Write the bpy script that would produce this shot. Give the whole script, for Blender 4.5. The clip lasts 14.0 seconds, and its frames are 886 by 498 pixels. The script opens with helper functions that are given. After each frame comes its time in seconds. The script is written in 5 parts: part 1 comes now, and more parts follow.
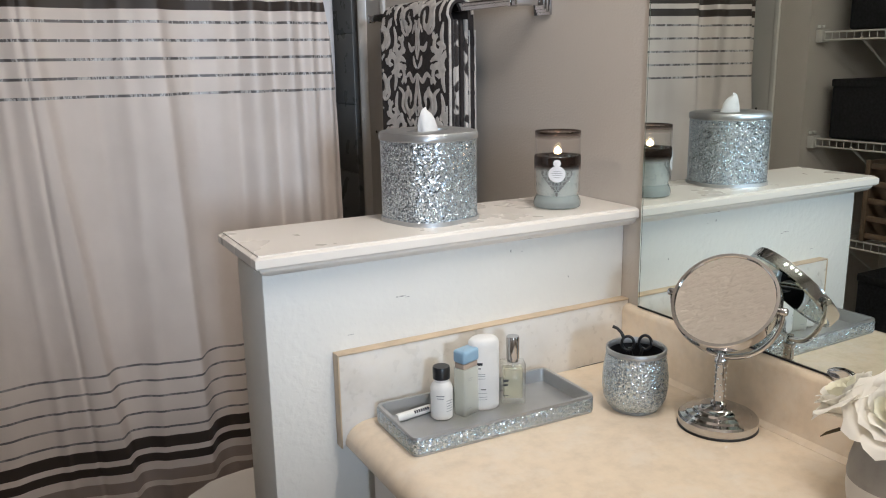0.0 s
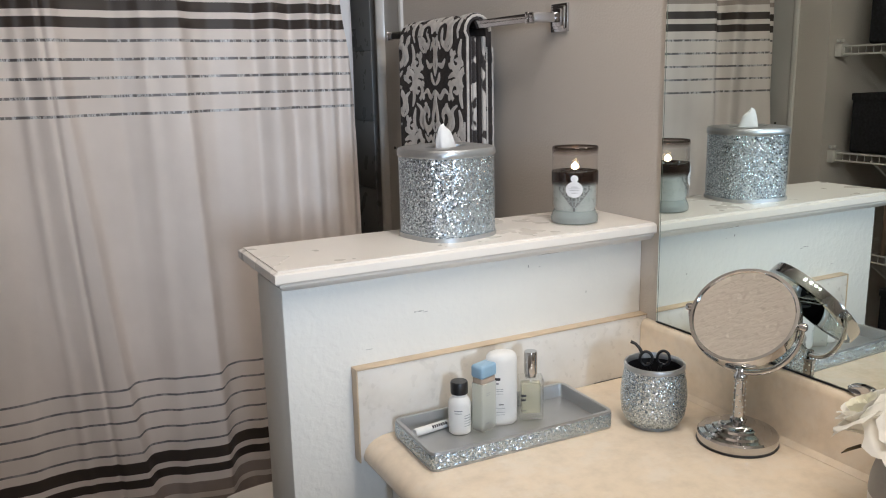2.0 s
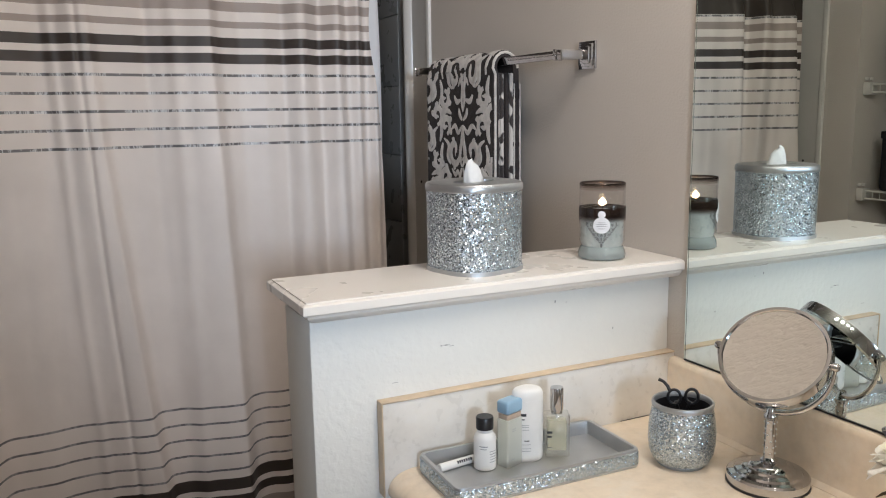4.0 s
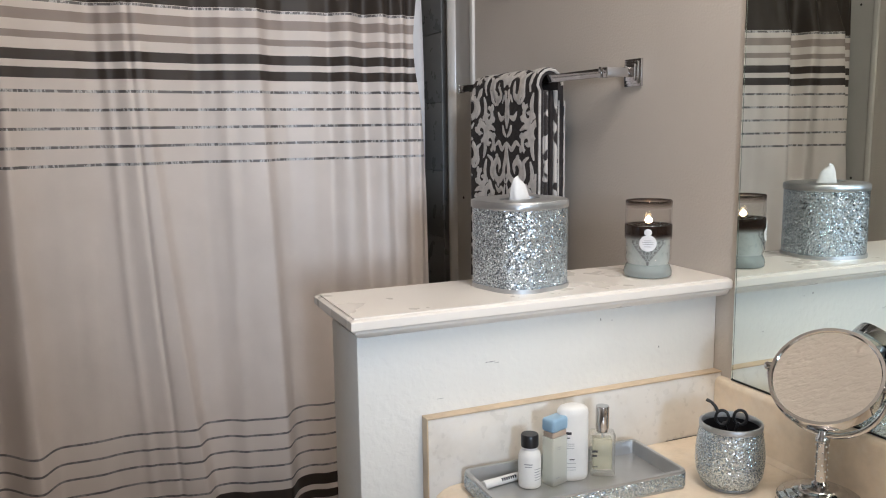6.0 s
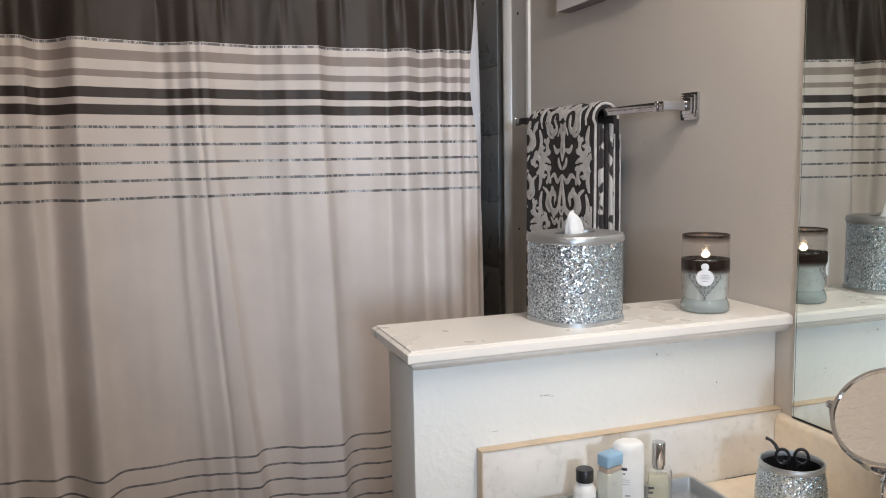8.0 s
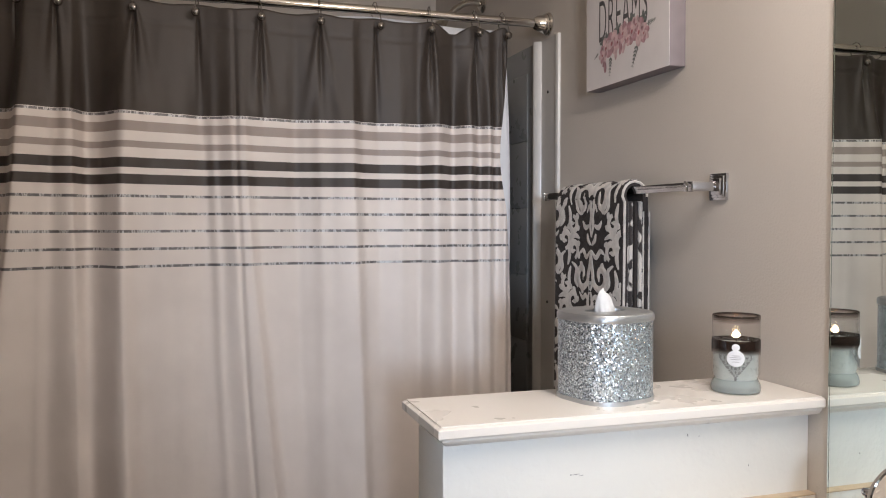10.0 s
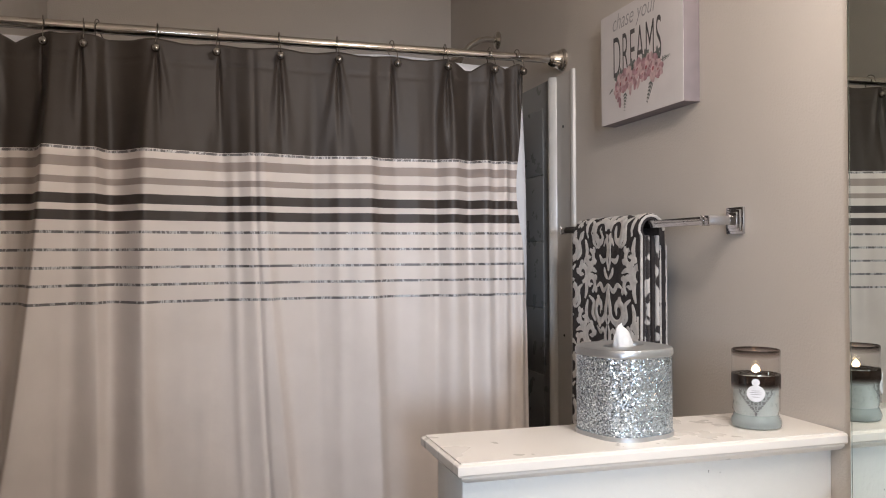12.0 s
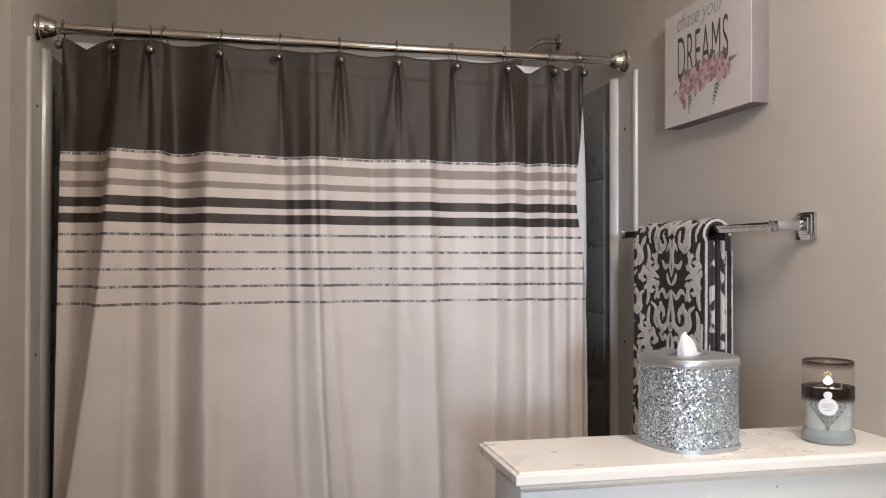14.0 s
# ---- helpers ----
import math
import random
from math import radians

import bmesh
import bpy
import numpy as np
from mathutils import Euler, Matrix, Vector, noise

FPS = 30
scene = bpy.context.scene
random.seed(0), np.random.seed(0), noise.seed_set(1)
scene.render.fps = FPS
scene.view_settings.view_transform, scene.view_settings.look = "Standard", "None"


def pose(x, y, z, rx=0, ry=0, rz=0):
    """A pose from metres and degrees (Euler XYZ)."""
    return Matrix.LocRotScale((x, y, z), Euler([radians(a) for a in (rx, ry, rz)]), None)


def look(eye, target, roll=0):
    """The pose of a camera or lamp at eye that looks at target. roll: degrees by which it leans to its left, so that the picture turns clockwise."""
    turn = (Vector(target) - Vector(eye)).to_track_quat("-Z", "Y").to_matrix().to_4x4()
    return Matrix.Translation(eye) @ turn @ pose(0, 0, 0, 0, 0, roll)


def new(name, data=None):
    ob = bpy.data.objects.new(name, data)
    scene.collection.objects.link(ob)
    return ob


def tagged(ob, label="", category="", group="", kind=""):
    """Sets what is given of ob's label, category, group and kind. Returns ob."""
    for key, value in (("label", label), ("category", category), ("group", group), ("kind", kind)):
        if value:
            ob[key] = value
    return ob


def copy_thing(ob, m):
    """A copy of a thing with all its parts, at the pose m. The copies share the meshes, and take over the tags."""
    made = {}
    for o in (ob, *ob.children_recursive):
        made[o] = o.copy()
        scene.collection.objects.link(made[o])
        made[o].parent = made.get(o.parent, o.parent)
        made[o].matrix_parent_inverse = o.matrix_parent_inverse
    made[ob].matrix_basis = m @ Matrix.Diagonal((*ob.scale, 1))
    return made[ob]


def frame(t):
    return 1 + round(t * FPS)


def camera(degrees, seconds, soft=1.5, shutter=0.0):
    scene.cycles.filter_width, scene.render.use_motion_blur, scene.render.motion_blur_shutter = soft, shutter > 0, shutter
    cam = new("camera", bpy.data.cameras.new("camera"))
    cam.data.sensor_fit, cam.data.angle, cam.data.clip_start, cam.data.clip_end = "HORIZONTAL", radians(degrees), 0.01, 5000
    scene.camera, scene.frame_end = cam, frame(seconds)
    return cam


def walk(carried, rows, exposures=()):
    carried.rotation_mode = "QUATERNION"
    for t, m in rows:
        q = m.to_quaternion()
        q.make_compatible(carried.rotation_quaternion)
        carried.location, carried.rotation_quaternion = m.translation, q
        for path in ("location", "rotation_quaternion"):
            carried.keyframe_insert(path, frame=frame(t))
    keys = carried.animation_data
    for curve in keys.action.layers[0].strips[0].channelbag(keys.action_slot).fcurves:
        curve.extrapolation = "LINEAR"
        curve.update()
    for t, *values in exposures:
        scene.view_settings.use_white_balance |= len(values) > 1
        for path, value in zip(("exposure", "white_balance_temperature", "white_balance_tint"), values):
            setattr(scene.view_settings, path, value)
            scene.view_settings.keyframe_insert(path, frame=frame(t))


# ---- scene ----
cam = camera(57.4, 14.0, soft=1.05)
PATH = [
    (0, (-0.936, 0.034, 1.378), (0.0, 1.743, 0.926), -1.0),
    (0.5, (-0.932, 0.035, 1.378), (0.004, 1.744, 0.925), -1.3),
    (1, (-0.933, 0.034, 1.377), (-0.002, 1.746, 0.928), -1.3),
    (1.5, (-0.937, 0.032, 1.377), (-0.021, 1.757, 0.944), -1.2),
    (2, (-0.939, 0.028, 1.38), (-0.038, 1.764, 0.965), -1.3),
    (2.5, (-0.942, 0.028, 1.379), (-0.047, 1.772, 0.987), -1.2),
    (3, (-0.943, 0.028, 1.379), (-0.055, 1.782, 1.011), -1.0),
    (5.5, (-0.958, 0.027, 1.386), (-0.158, 1.835, 1.083), -0.9),
    (6, (-0.962, 0.028, 1.386), (-0.182, 1.846, 1.09), -0.8),
    (6.5, (-0.963, 0.028, 1.386), (-0.209, 1.858, 1.096), -1.0),
    (7, (-0.964, 0.023, 1.388), (-0.238, 1.866, 1.11), -1.2),
    (7.5, (-0.966, 0.02, 1.39), (-0.274, 1.879, 1.135), -1.2),
    (8, (-0.969, 0.012, 1.398), (-0.312, 1.887, 1.171), -1.0),
    (8.5, (-0.976, 0.005, 1.405), (-0.335, 1.89, 1.217), -0.5),
    (9, (-0.98, 0.003, 1.409), (-0.352, 1.897, 1.264), -0.3),
    (11.5, (-0.995, -0.014, 1.421), (-0.413, 1.9, 1.431), 0.0),
    (12, (-0.995, -0.013, 1.422), (-0.425, 1.904, 1.436), -0.3),
    (12.5, (-0.993, -0.01, 1.423), (-0.444, 1.913, 1.437), -0.2),
    (13, (-0.993, -0.012, 1.428), (-0.476, 1.92, 1.445), -0.1),
    (13.5, (-0.99, -0.013, 1.43), (-0.521, 1.931, 1.446), -0.0),
    (14, (-0.994, 0.0, 1.426), (-0.561, 1.953, 1.446), 0.1),
]
walk(cam, [(t, look(eye, target, roll)) for t, eye, target, roll in PATH], exposures=((0, -0.72, 5800, 10), (3, -0.71, 5800, 10), (6.5, -0.65, 5850, 11), (7.5, -0.68, 5850, 11), (9, -0.52, 5900, 13), (14, -0.47, 6000, 14)))

# ---- light ----
world = bpy.data.worlds.new("world")
scene.world = world
world.use_nodes = True
wbg = world.node_tree.nodes["Background"]
sky = world.node_tree.nodes.new("ShaderNodeTexSky")
sky.sky_type, sky.sun_disc = "NISHITA", False
sky.sun_elevation, sky.sun_rotation = radians(35), radians(200)
world.node_tree.links.new(sky.outputs[0], wbg.inputs[0])
wbg.inputs[1].default_value = 0.1


def area_lamp(name, m, sx, sy, watts, colour, spread=180):
    data = bpy.data.lights.new(name, "AREA")
    data.shape, data.size, data.size_y, data.energy, data.color = "RECTANGLE", sx, sy, watts, colour
    data.spread = radians(spread)
    ob = new(name, data)
    ob.matrix_world = m
    return ob


# daylight through the window behind, a little added side fill, a row of warm bulbs over the mirror, all unseen
area_lamp("window_daylight", look((-1.15, -1.86, 1.57), (-0.36, 1.6, 1.34)), 0.26, 0.38, 2.5, (0.76, 0.89, 1.0), 31)
# weak cool fill in an added opening, not a known doorway
area_lamp("side_fill", look((-1.98, 0.06, 1.42), (-0.2, 1.2, 1.35)), 0.36, 0.6, 0.5, (0.72, 0.86, 1.0))
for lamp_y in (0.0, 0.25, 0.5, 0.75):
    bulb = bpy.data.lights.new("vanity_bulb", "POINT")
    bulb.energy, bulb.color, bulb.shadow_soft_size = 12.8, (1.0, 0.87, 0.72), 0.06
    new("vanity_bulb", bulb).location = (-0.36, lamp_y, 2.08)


# ---- materials ----
def node(nt, kind, **inputs):
    n = nt.nodes.new(kind)
    for key, value in inputs.items():
        n.inputs[key.replace("_", " ")].default_value = value
    return n


def rgba(c):
    return (c[0], c[1], c[2], 1.0)


def ramp(nt, source, stops, mode="LINEAR"):
    r = nt.nodes.new("ShaderNodeValToRGB")
    r.color_ramp.interpolation = mode
    els = r.color_ramp.elements
    els[0].position, els[0].color = stops[0][0], rgba(stops[0][1])
    els[1].position, els[1].color = stops[1][0], rgba(stops[1][1])
    for p, c in stops[2:]:
        els.new(p).color = rgba(c)
    nt.links.new(source, r.inputs[0])
    return r


def material(name, colour, rough=0.5, metal=0.0, vary=0.06, scale=6.0, grain=0.0, grain_scale=250.0, depth=0.001,
             stain=None, spec=0.5, sheen=0.0, coat=0.0):
    """A plain material with two scales of colour variation, uneven gloss and a fine relief."""
    m = bpy.data.materials.new(name)
    m.use_nodes = True
    nt = m.node_tree
    b = nt.nodes["Principled BSDF"]
    tc = nt.nodes.new("ShaderNodeTexCoord")
    n1 = node(nt, "ShaderNodeTexNoise", Scale=scale, Detail=5.0, Roughness=0.6)
    nt.links.new(tc.outputs["Object"], n1.inputs["Vector"])
    dark = [max(0, c * (1 - vary * 2)) for c in colour]
    light = [min(1, c * (1 + vary)) for c in colour]
    r = ramp(nt, n1.outputs["Fac"], [(0.3, dark), (0.55, colour), (0.75, light)])
    out = r.outputs[0]
    if stain:
        n3 = node(nt, "ShaderNodeTexNoise", Scale=stain[0], Detail=6.0, Roughness=0.7)
        nt.links.new(tc.outputs["Object"], n3.inputs["Vector"])
        f = ramp(nt, n3.outputs["Fac"], [(stain[2], (0, 0, 0)), (stain[2] + 0.12, (stain[3],) * 3)])
        mx = nt.nodes.new("ShaderNodeMixRGB")
        nt.links.new(f.outputs[0], mx.inputs[0])
        nt.links.new(out, mx.inputs[1])
        mx.inputs[2].default_value = rgba(stain[1])
        out = mx.outputs[0]
    nt.links.new(out, b.inputs["Base Color"])
    n2 = node(nt, "ShaderNodeTexNoise", Scale=scale * 4, Detail=3.0)
    nt.links.new(tc.outputs["Object"], n2.inputs["Vector"])
    rr = ramp(nt, n2.outputs["Fac"], [(0.3, (rough * 0.85,) * 3), (0.7, (min(1, rough * 1.15),) * 3)])
    nt.links.new(rr.outputs[0], b.inputs["Roughness"])
    b.inputs["Metallic"].default_value = metal
    b.inputs["Specular IOR Level"].default_value = spec
    b.inputs["Sheen Weight"].default_value = sheen
    b.inputs["Coat Weight"].default_value = coat
    if grain:
        g = node(nt, "ShaderNodeTexNoise", Scale=grain_scale, Detail=3.0, Roughness=0.5)
        nt.links.new(tc.outputs["Object"], g.inputs["Vector"])
        bump = node(nt, "ShaderNodeBump", Strength=grain, Distance=depth)
        nt.links.new(g.outputs["Fac"], bump.inputs["Height"])
        nt.links.new(bump.outputs[0], b.inputs["Normal"])
    return m


def clear(name, tint, rough=0.02, gloss=1.45, body=0.0, body_colour=(1, 1, 1)):
    """Thin clear glass: it lets light straight through with its tint, and shines at grazing angles."""
    m = bpy.data.materials.new(name)
    m.use_nodes = True
    nt = m.node_tree
    nt.nodes.remove(nt.nodes["Principled BSDF"])
    out = nt.nodes["Material Output"]
    tr = node(nt, "ShaderNodeBsdfTransparent", Color=rgba(tint))
    gl = node(nt, "ShaderNodeBsdfGlossy", Roughness=rough)
    lw = node(nt, "ShaderNodeLayerWeight", Blend=0.5)
    pw = nt.nodes.new("ShaderNodeMath")
    pw.operation = "POWER"
    pw.inputs[1].default_value = 3.5
    nt.links.new(lw.outputs["Facing"], pw.inputs[0])
    fr = nt.nodes.new("ShaderNodeMath")
    fr.operation = "MULTIPLY_ADD"
    nt.links.new(pw.outputs[0], fr.inputs[0])
    fr.inputs[1].default_value, fr.inputs[2].default_value = 0.6 * (gloss - 0.7), 0.04
    base = tr.outputs[0]
    if body:
        df = node(nt, "ShaderNodeBsdfDiffuse", Color=rgba(body_colour))
        mb = node(nt, "ShaderNodeMixShader", Fac=body)
        nt.links.new(tr.outputs[0], mb.inputs[1])
        nt.links.new(df.outputs[0], mb.inputs[2])
        base = mb.outputs[0]
    mix = nt.nodes.new("ShaderNodeMixShader")
    nt.links.new(fr.outputs[0], mix.inputs[0])
    nt.links.new(base, mix.inputs[1])
    nt.links.new(gl.outputs[0], mix.inputs[2])
    nt.links.new(mix.outputs[0], out.inputs[0])
    return m


def sparkle(name, size, strength=0.55, colour=(0.83, 0.93, 1.0), low=(0.22, 0.24, 0.28), rough=0.26):
    """Crushed mirror mosaic: small silver facets, each tipped its own way, with dark joints."""
    m = bpy.data.materials.new(name)
    m.use_nodes = True
    nt = m.node_tree
    b = nt.nodes["Principled BSDF"]
    tc = nt.nodes.new("ShaderNodeTexCoord")
    vo = node(nt, "ShaderNodeTexVoronoi", Scale=1 / size, Randomness=1.0)
    ed = node(nt, "ShaderNodeTexVoronoi", Scale=1 / size, Randomness=1.0)
    ed.feature = "DISTANCE_TO_EDGE"
    for v in (vo, ed):
        nt.links.new(tc.outputs["Object"], v.inputs["Vector"])
    geo = nt.nodes.new("ShaderNodeNewGeometry")
    sub = nt.nodes.new("ShaderNodeVectorMath")
    sub.operation = "SUBTRACT"
    nt.links.new(vo.outputs["Color"], sub.inputs[0])
    sub.inputs[1].default_value = (0.5, 0.5, 0.5)
    sc = nt.nodes.new("ShaderNodeVectorMath")
    sc.operation = "SCALE"
    sc.inputs["Scale"].default_value = strength * 2
    nt.links.new(sub.outputs[0], sc.inputs[0])
    ad = nt.nodes.new("ShaderNodeVectorMath")
    nt.links.new(geo.outputs["Normal"], ad.inputs[0])
    nt.links.new(sc.outputs[0], ad.inputs[1])
    no = nt.nodes.new("ShaderNodeVectorMath")
    no.operation = "NORMALIZE"
    nt.links.new(ad.outputs[0], no.inputs[0])
    nt.links.new(no.outputs[0], b.inputs["Normal"])
    f = ramp(nt, ed.outputs["Distance"], [(0.015, (0.30, 0.31, 0.33)), (0.07, colour)])
    sp = nt.nodes.new("ShaderNodeSeparateColor")
    nt.links.new(vo.outputs["Color"], sp.inputs[0])
    tone = ramp(nt, sp.outputs[0], [(0.0, low), (0.40, (0.84, 0.88, 0.92)), (1.0, (1.0, 1.0, 1.0))])
    mul = nt.nodes.new("ShaderNodeMixRGB")
    mul.blend_type = "MULTIPLY"
    mul.inputs[0].default_value = 1.0
    nt.links.new(f.outputs[0], mul.inputs[1])
    nt.links.new(tone.outputs[0], mul.inputs[2])
    nt.links.new(mul.outputs[0], b.inputs["Base Color"])
    b.inputs["Metallic"].default_value = 0.9
    b.inputs["Roughness"].default_value = rough
    return m


def wall_paint(name, colour, size=0.006, relief=0.6, depth=0.0012):
    """Painted plaster with a sprayed, knocked-down texture."""
    m = material(name, colour, rough=0.5, vary=0.02, scale=2.5, stain=(1.3, [c * 0.92 for c in colour], 0.58, 0.35))
    nt = m.node_tree
    tc = nt.nodes.new("ShaderNodeTexCoord")
    n1 = node(nt, "ShaderNodeTexNoise", Scale=0.55 / size, Detail=2.0, Roughness=0.5, Distortion=0.15)
    nt.links.new(tc.outputs["Object"], n1.inputs["Vector"])
    hr = ramp(nt, n1.outputs["Fac"], [(0.40, (0, 0, 0)), (0.72, (1, 1, 1))])
    bump = node(nt, "ShaderNodeBump", Strength=relief, Distance=depth)
    nt.links.new(hr.outputs[0], bump.inputs["Height"])
    nt.links.new(bump.outputs[0], nt.nodes["Principled BSDF"].inputs["Normal"])
    return m


WALL = wall_paint("greige_wall_paint", (0.58, 0.535, 0.485), size=0.0026, relief=0.34, depth=0.0010)
PONY = wall_paint("white_wall_paint", (0.80, 0.79, 0.75), relief=0.35)
CEILING = wall_paint("ceiling_paint", (0.82, 0.765, 0.70), size=0.0044, relief=0.55, depth=0.0014)
CAP = material("gloss_white_trim", (0.80, 0.76, 0.71), rough=0.3, vary=0.012, scale=3)
COUNTER = material("cultured_marble", (0.81, 0.685, 0.53), rough=0.22, vary=0.05, scale=40, stain=(18.0, (0.83, 0.74, 0.62), 0.48, 0.5), coat=0.3)
SPLASH = material("splash_laminate", (0.78, 0.74, 0.68), rough=0.3, vary=0.06, scale=14, stain=(5, (0.80, 0.78, 0.75), 0.48, 0.7))
SPLASH_EDGE = material("splash_edge", (0.62, 0.49, 0.34), rough=0.4, vary=0.08, scale=20)
FLOOR = material("floor_vinyl", (0.20, 0.17, 0.14), rough=0.45, vary=0.12, scale=5)
CHROME = material("chrome", (0.56, 0.56, 0.575), rough=0.07, metal=1.0, vary=0.03, scale=20)
NICKEL = material("brushed_nickel", (0.62, 0.59, 0.55), rough=0.12, metal=1.0, vary=0.05, scale=20)
RING_METAL = material("dark_nickel", (0.34, 0.32, 0.30), rough=0.16, metal=1.0, vary=0.05, scale=20)
SILVER = material("satin_silver_paint", (0.52, 0.53, 0.54), rough=0.4, metal=0.85, vary=0.04, scale=30)
GLITTER = sparkle("crushed_mirror_mosaic", 0.0018, 0.55)
GLITTER_FINE = sparkle("fine_crushed_mirror_mosaic", 0.0015, 0.52, low=(0.34, 0.38, 0.42), rough=0.22)
MIRROR = material("mirror_silver", (0.80, 0.865, 0.845), rough=0.0, metal=1.0, vary=0.0)
# grey fibreglass, its colour darkened to hold the shade behind the curtain
SURROUND = material("shaded_fibreglass_surround", (0.22, 0.22, 0.215), rough=0.3, vary=0.04, scale=4)
PORCELAIN = material("porcelain", (0.80, 0.76, 0.70), rough=0.15, vary=0.02, scale=4)
LINER = material("white_liner_fabric", (0.74, 0.74, 0.76), rough=0.7, vary=0.04, scale=8)
WHITE_PLASTIC = material("white_plastic", (0.80, 0.80, 0.79), rough=0.35, vary=0.02, scale=30)
BLACK_PLASTIC = material("black_plastic", (0.015, 0.015, 0.017), rough=0.35, vary=0.1, scale=40)
WIRE_WHITE = material("white_coated_wire", (0.60, 0.58, 0.54), rough=0.4, vary=0.05, scale=30)
DARK_FABRIC = material("black_canvas", (0.008, 0.008, 0.009), rough=0.85, vary=0.2, scale=30, grain=0.4, grain_scale=400)
CRATE_WOOD = material("dark_wood", (0.17, 0.115, 0.075), rough=0.6, vary=0.25, scale=12)


# ---- shapes ----
def part(name, bm, mat, parent=None, label="", smooth=True):
    me = bpy.data.meshes.new(name)
    bmesh.ops.recalc_face_normals(bm, faces=bm.faces[:])
    bm.to_mesh(me)
    bm.free()
    if smooth:
        me.shade_smooth()
        me.set_sharp_from_angle(angle=radians(38))
    if mat:
        me.materials.append(mat)
    ob = new(name, me)
    if parent:
        ob.parent = parent
    if label:
        ob["label"] = label
    return ob


def thing(name, x, y, z, label, category, group="", rz=0, kind=""):
    ob = new(name)
    ob.matrix_world = pose(x, y, z, 0, 0, rz)
    return tagged(ob, label, category, group, kind)


def box(lo, hi, bevel=0.0, seg=2, bm=None, m=None):
    own = bmesh.new()
    bmesh.ops.create_cube(own, size=1.0)
    for v in own.verts:
        v.co = Vector([(l + h) / 2 + c * (h - l) for l, h, c in zip(lo, hi, v.co)])
    if bevel:
        bmesh.ops.bevel(own, geom=own.edges[:], offset=bevel, segments=seg, affect="EDGES", profile=0.5)
    if m:
        own.transform(m)
    return join(bm, own)


def join(bm, own):
    if bm is None:
        return own
    me = bpy.data.meshes.new("tmp")
    own.to_mesh(me)
    own.free()
    bm.from_mesh(me)
    bpy.data.meshes.remove(me)
    return bm


def lathe(profile, seg=48, bm=None, m=None, squash=(1, 1)):
    """A turned body about z from (radius, height) pairs; radius 0 closes it."""
    own = bmesh.new()
    rings = []
    for r, z in profile:
        if r <= 1e-6:
            rings.append([own.verts.new((0, 0, z))])
        else:
            rings.append([own.verts.new((r * squash[0] * math.cos(2 * math.pi * i / seg), r * squash[1] * math.sin(2 * math.pi * i / seg), z)) for i in range(seg)])
    for a, b in zip(rings, rings[1:]):
        for i in range(seg):
            j = (i + 1) % seg
            if len(a) == 1 and len(b) == 1:
                continue
            if len(a) == 1:
                own.faces.new((a[0], b[i], b[j]))
            elif len(b) == 1:
                own.faces.new((a[i], a[j], b[0]))
            else:
                own.faces.new((a[i], a[j], b[j], b[i]))
    if m:
        own.transform(m)
    return join(bm, own)


def tube(points, radius, seg=10, bm=None, closed=False):
    """A round bar along points; radius is a number or one for each point."""
    own = bmesh.new()
    pts = [Vector(p) for p in points]
    n = len(pts)
    rad = radius if isinstance(radius, (list, tuple)) else [radius] * n
    rings, side = [], None
    for i, p in enumerate(pts):
        a = pts[(i - 1) % n] if closed or i else p
        b = pts[(i + 1) % n] if closed or i < n - 1 else p
        t = (b - a).normalized()
        if side is None:
            side = t.orthogonal().normalized()
        side = (side - t * side.dot(t)).normalized()
        up = t.cross(side)
        rings.append([own.verts.new(p + (side * math.cos(2 * math.pi * k / seg) + up * math.sin(2 * math.pi * k / seg)) * rad[i]) for k in range(seg)])
    pairs = list(zip(rings, rings[1:])) + ([(rings[-1], rings[0])] if closed else [])
    for a, b in pairs:
        for k in range(seg):
            j = (k + 1) % seg
            own.faces.new((a[k], a[j], b[j], b[k]))
    if not closed:
        own.faces.new(rings[0][::-1])
        own.faces.new(rings[-1])
    return join(bm, own)


def prism(outline, z0, z1, bm=None, bevel=0.0, seg=2, m=None):
    """A flat outline in x and y, raised from z0 to z1."""
    own = bmesh.new()
    lower = [own.verts.new((x, y, z0)) for x, y in outline]
    upper = [own.verts.new((x, y, z1)) for x, y in outline]
    n = len(outline)
    own.faces.new(lower[::-1])
    top = own.faces.new(upper)
    for i in range(n):
        j = (i + 1) % n
        own.faces.new((lower[i], lower[j], upper[j], upper[i]))
    if bevel:
        rim = [e for e in own.edges if abs(e.verts[0].co.z - e.verts[1].co.z) < 1e-6]
        bmesh.ops.bevel(own, geom=rim, offset=bevel, segments=seg, affect="EDGES", profile=0.5)
    if m:
        own.transform(m)
    return join(bm, own)


def rounded(w, d, r, seg=8):
    """Outline of a rectangle with round corners about the origin."""
    pts = []
    for cx, cy, a0 in ((w / 2 - r, d / 2 - r, 0), (-w / 2 + r, d / 2 - r, 90), (-w / 2 + r, -d / 2 + r, 180), (w / 2 - r, -d / 2 + r, 270)):
        for i in range(seg + 1):
            a = radians(a0 + 90 * i / seg)
            pts.append((cx + r * math.cos(a), cy + r * math.sin(a)))
    return pts


def structure(name, lo, hi, mat, label, category, bevel=0.0):
    return tagged(part(name, box(lo, hi, bevel), mat), label, category, kind="structure")


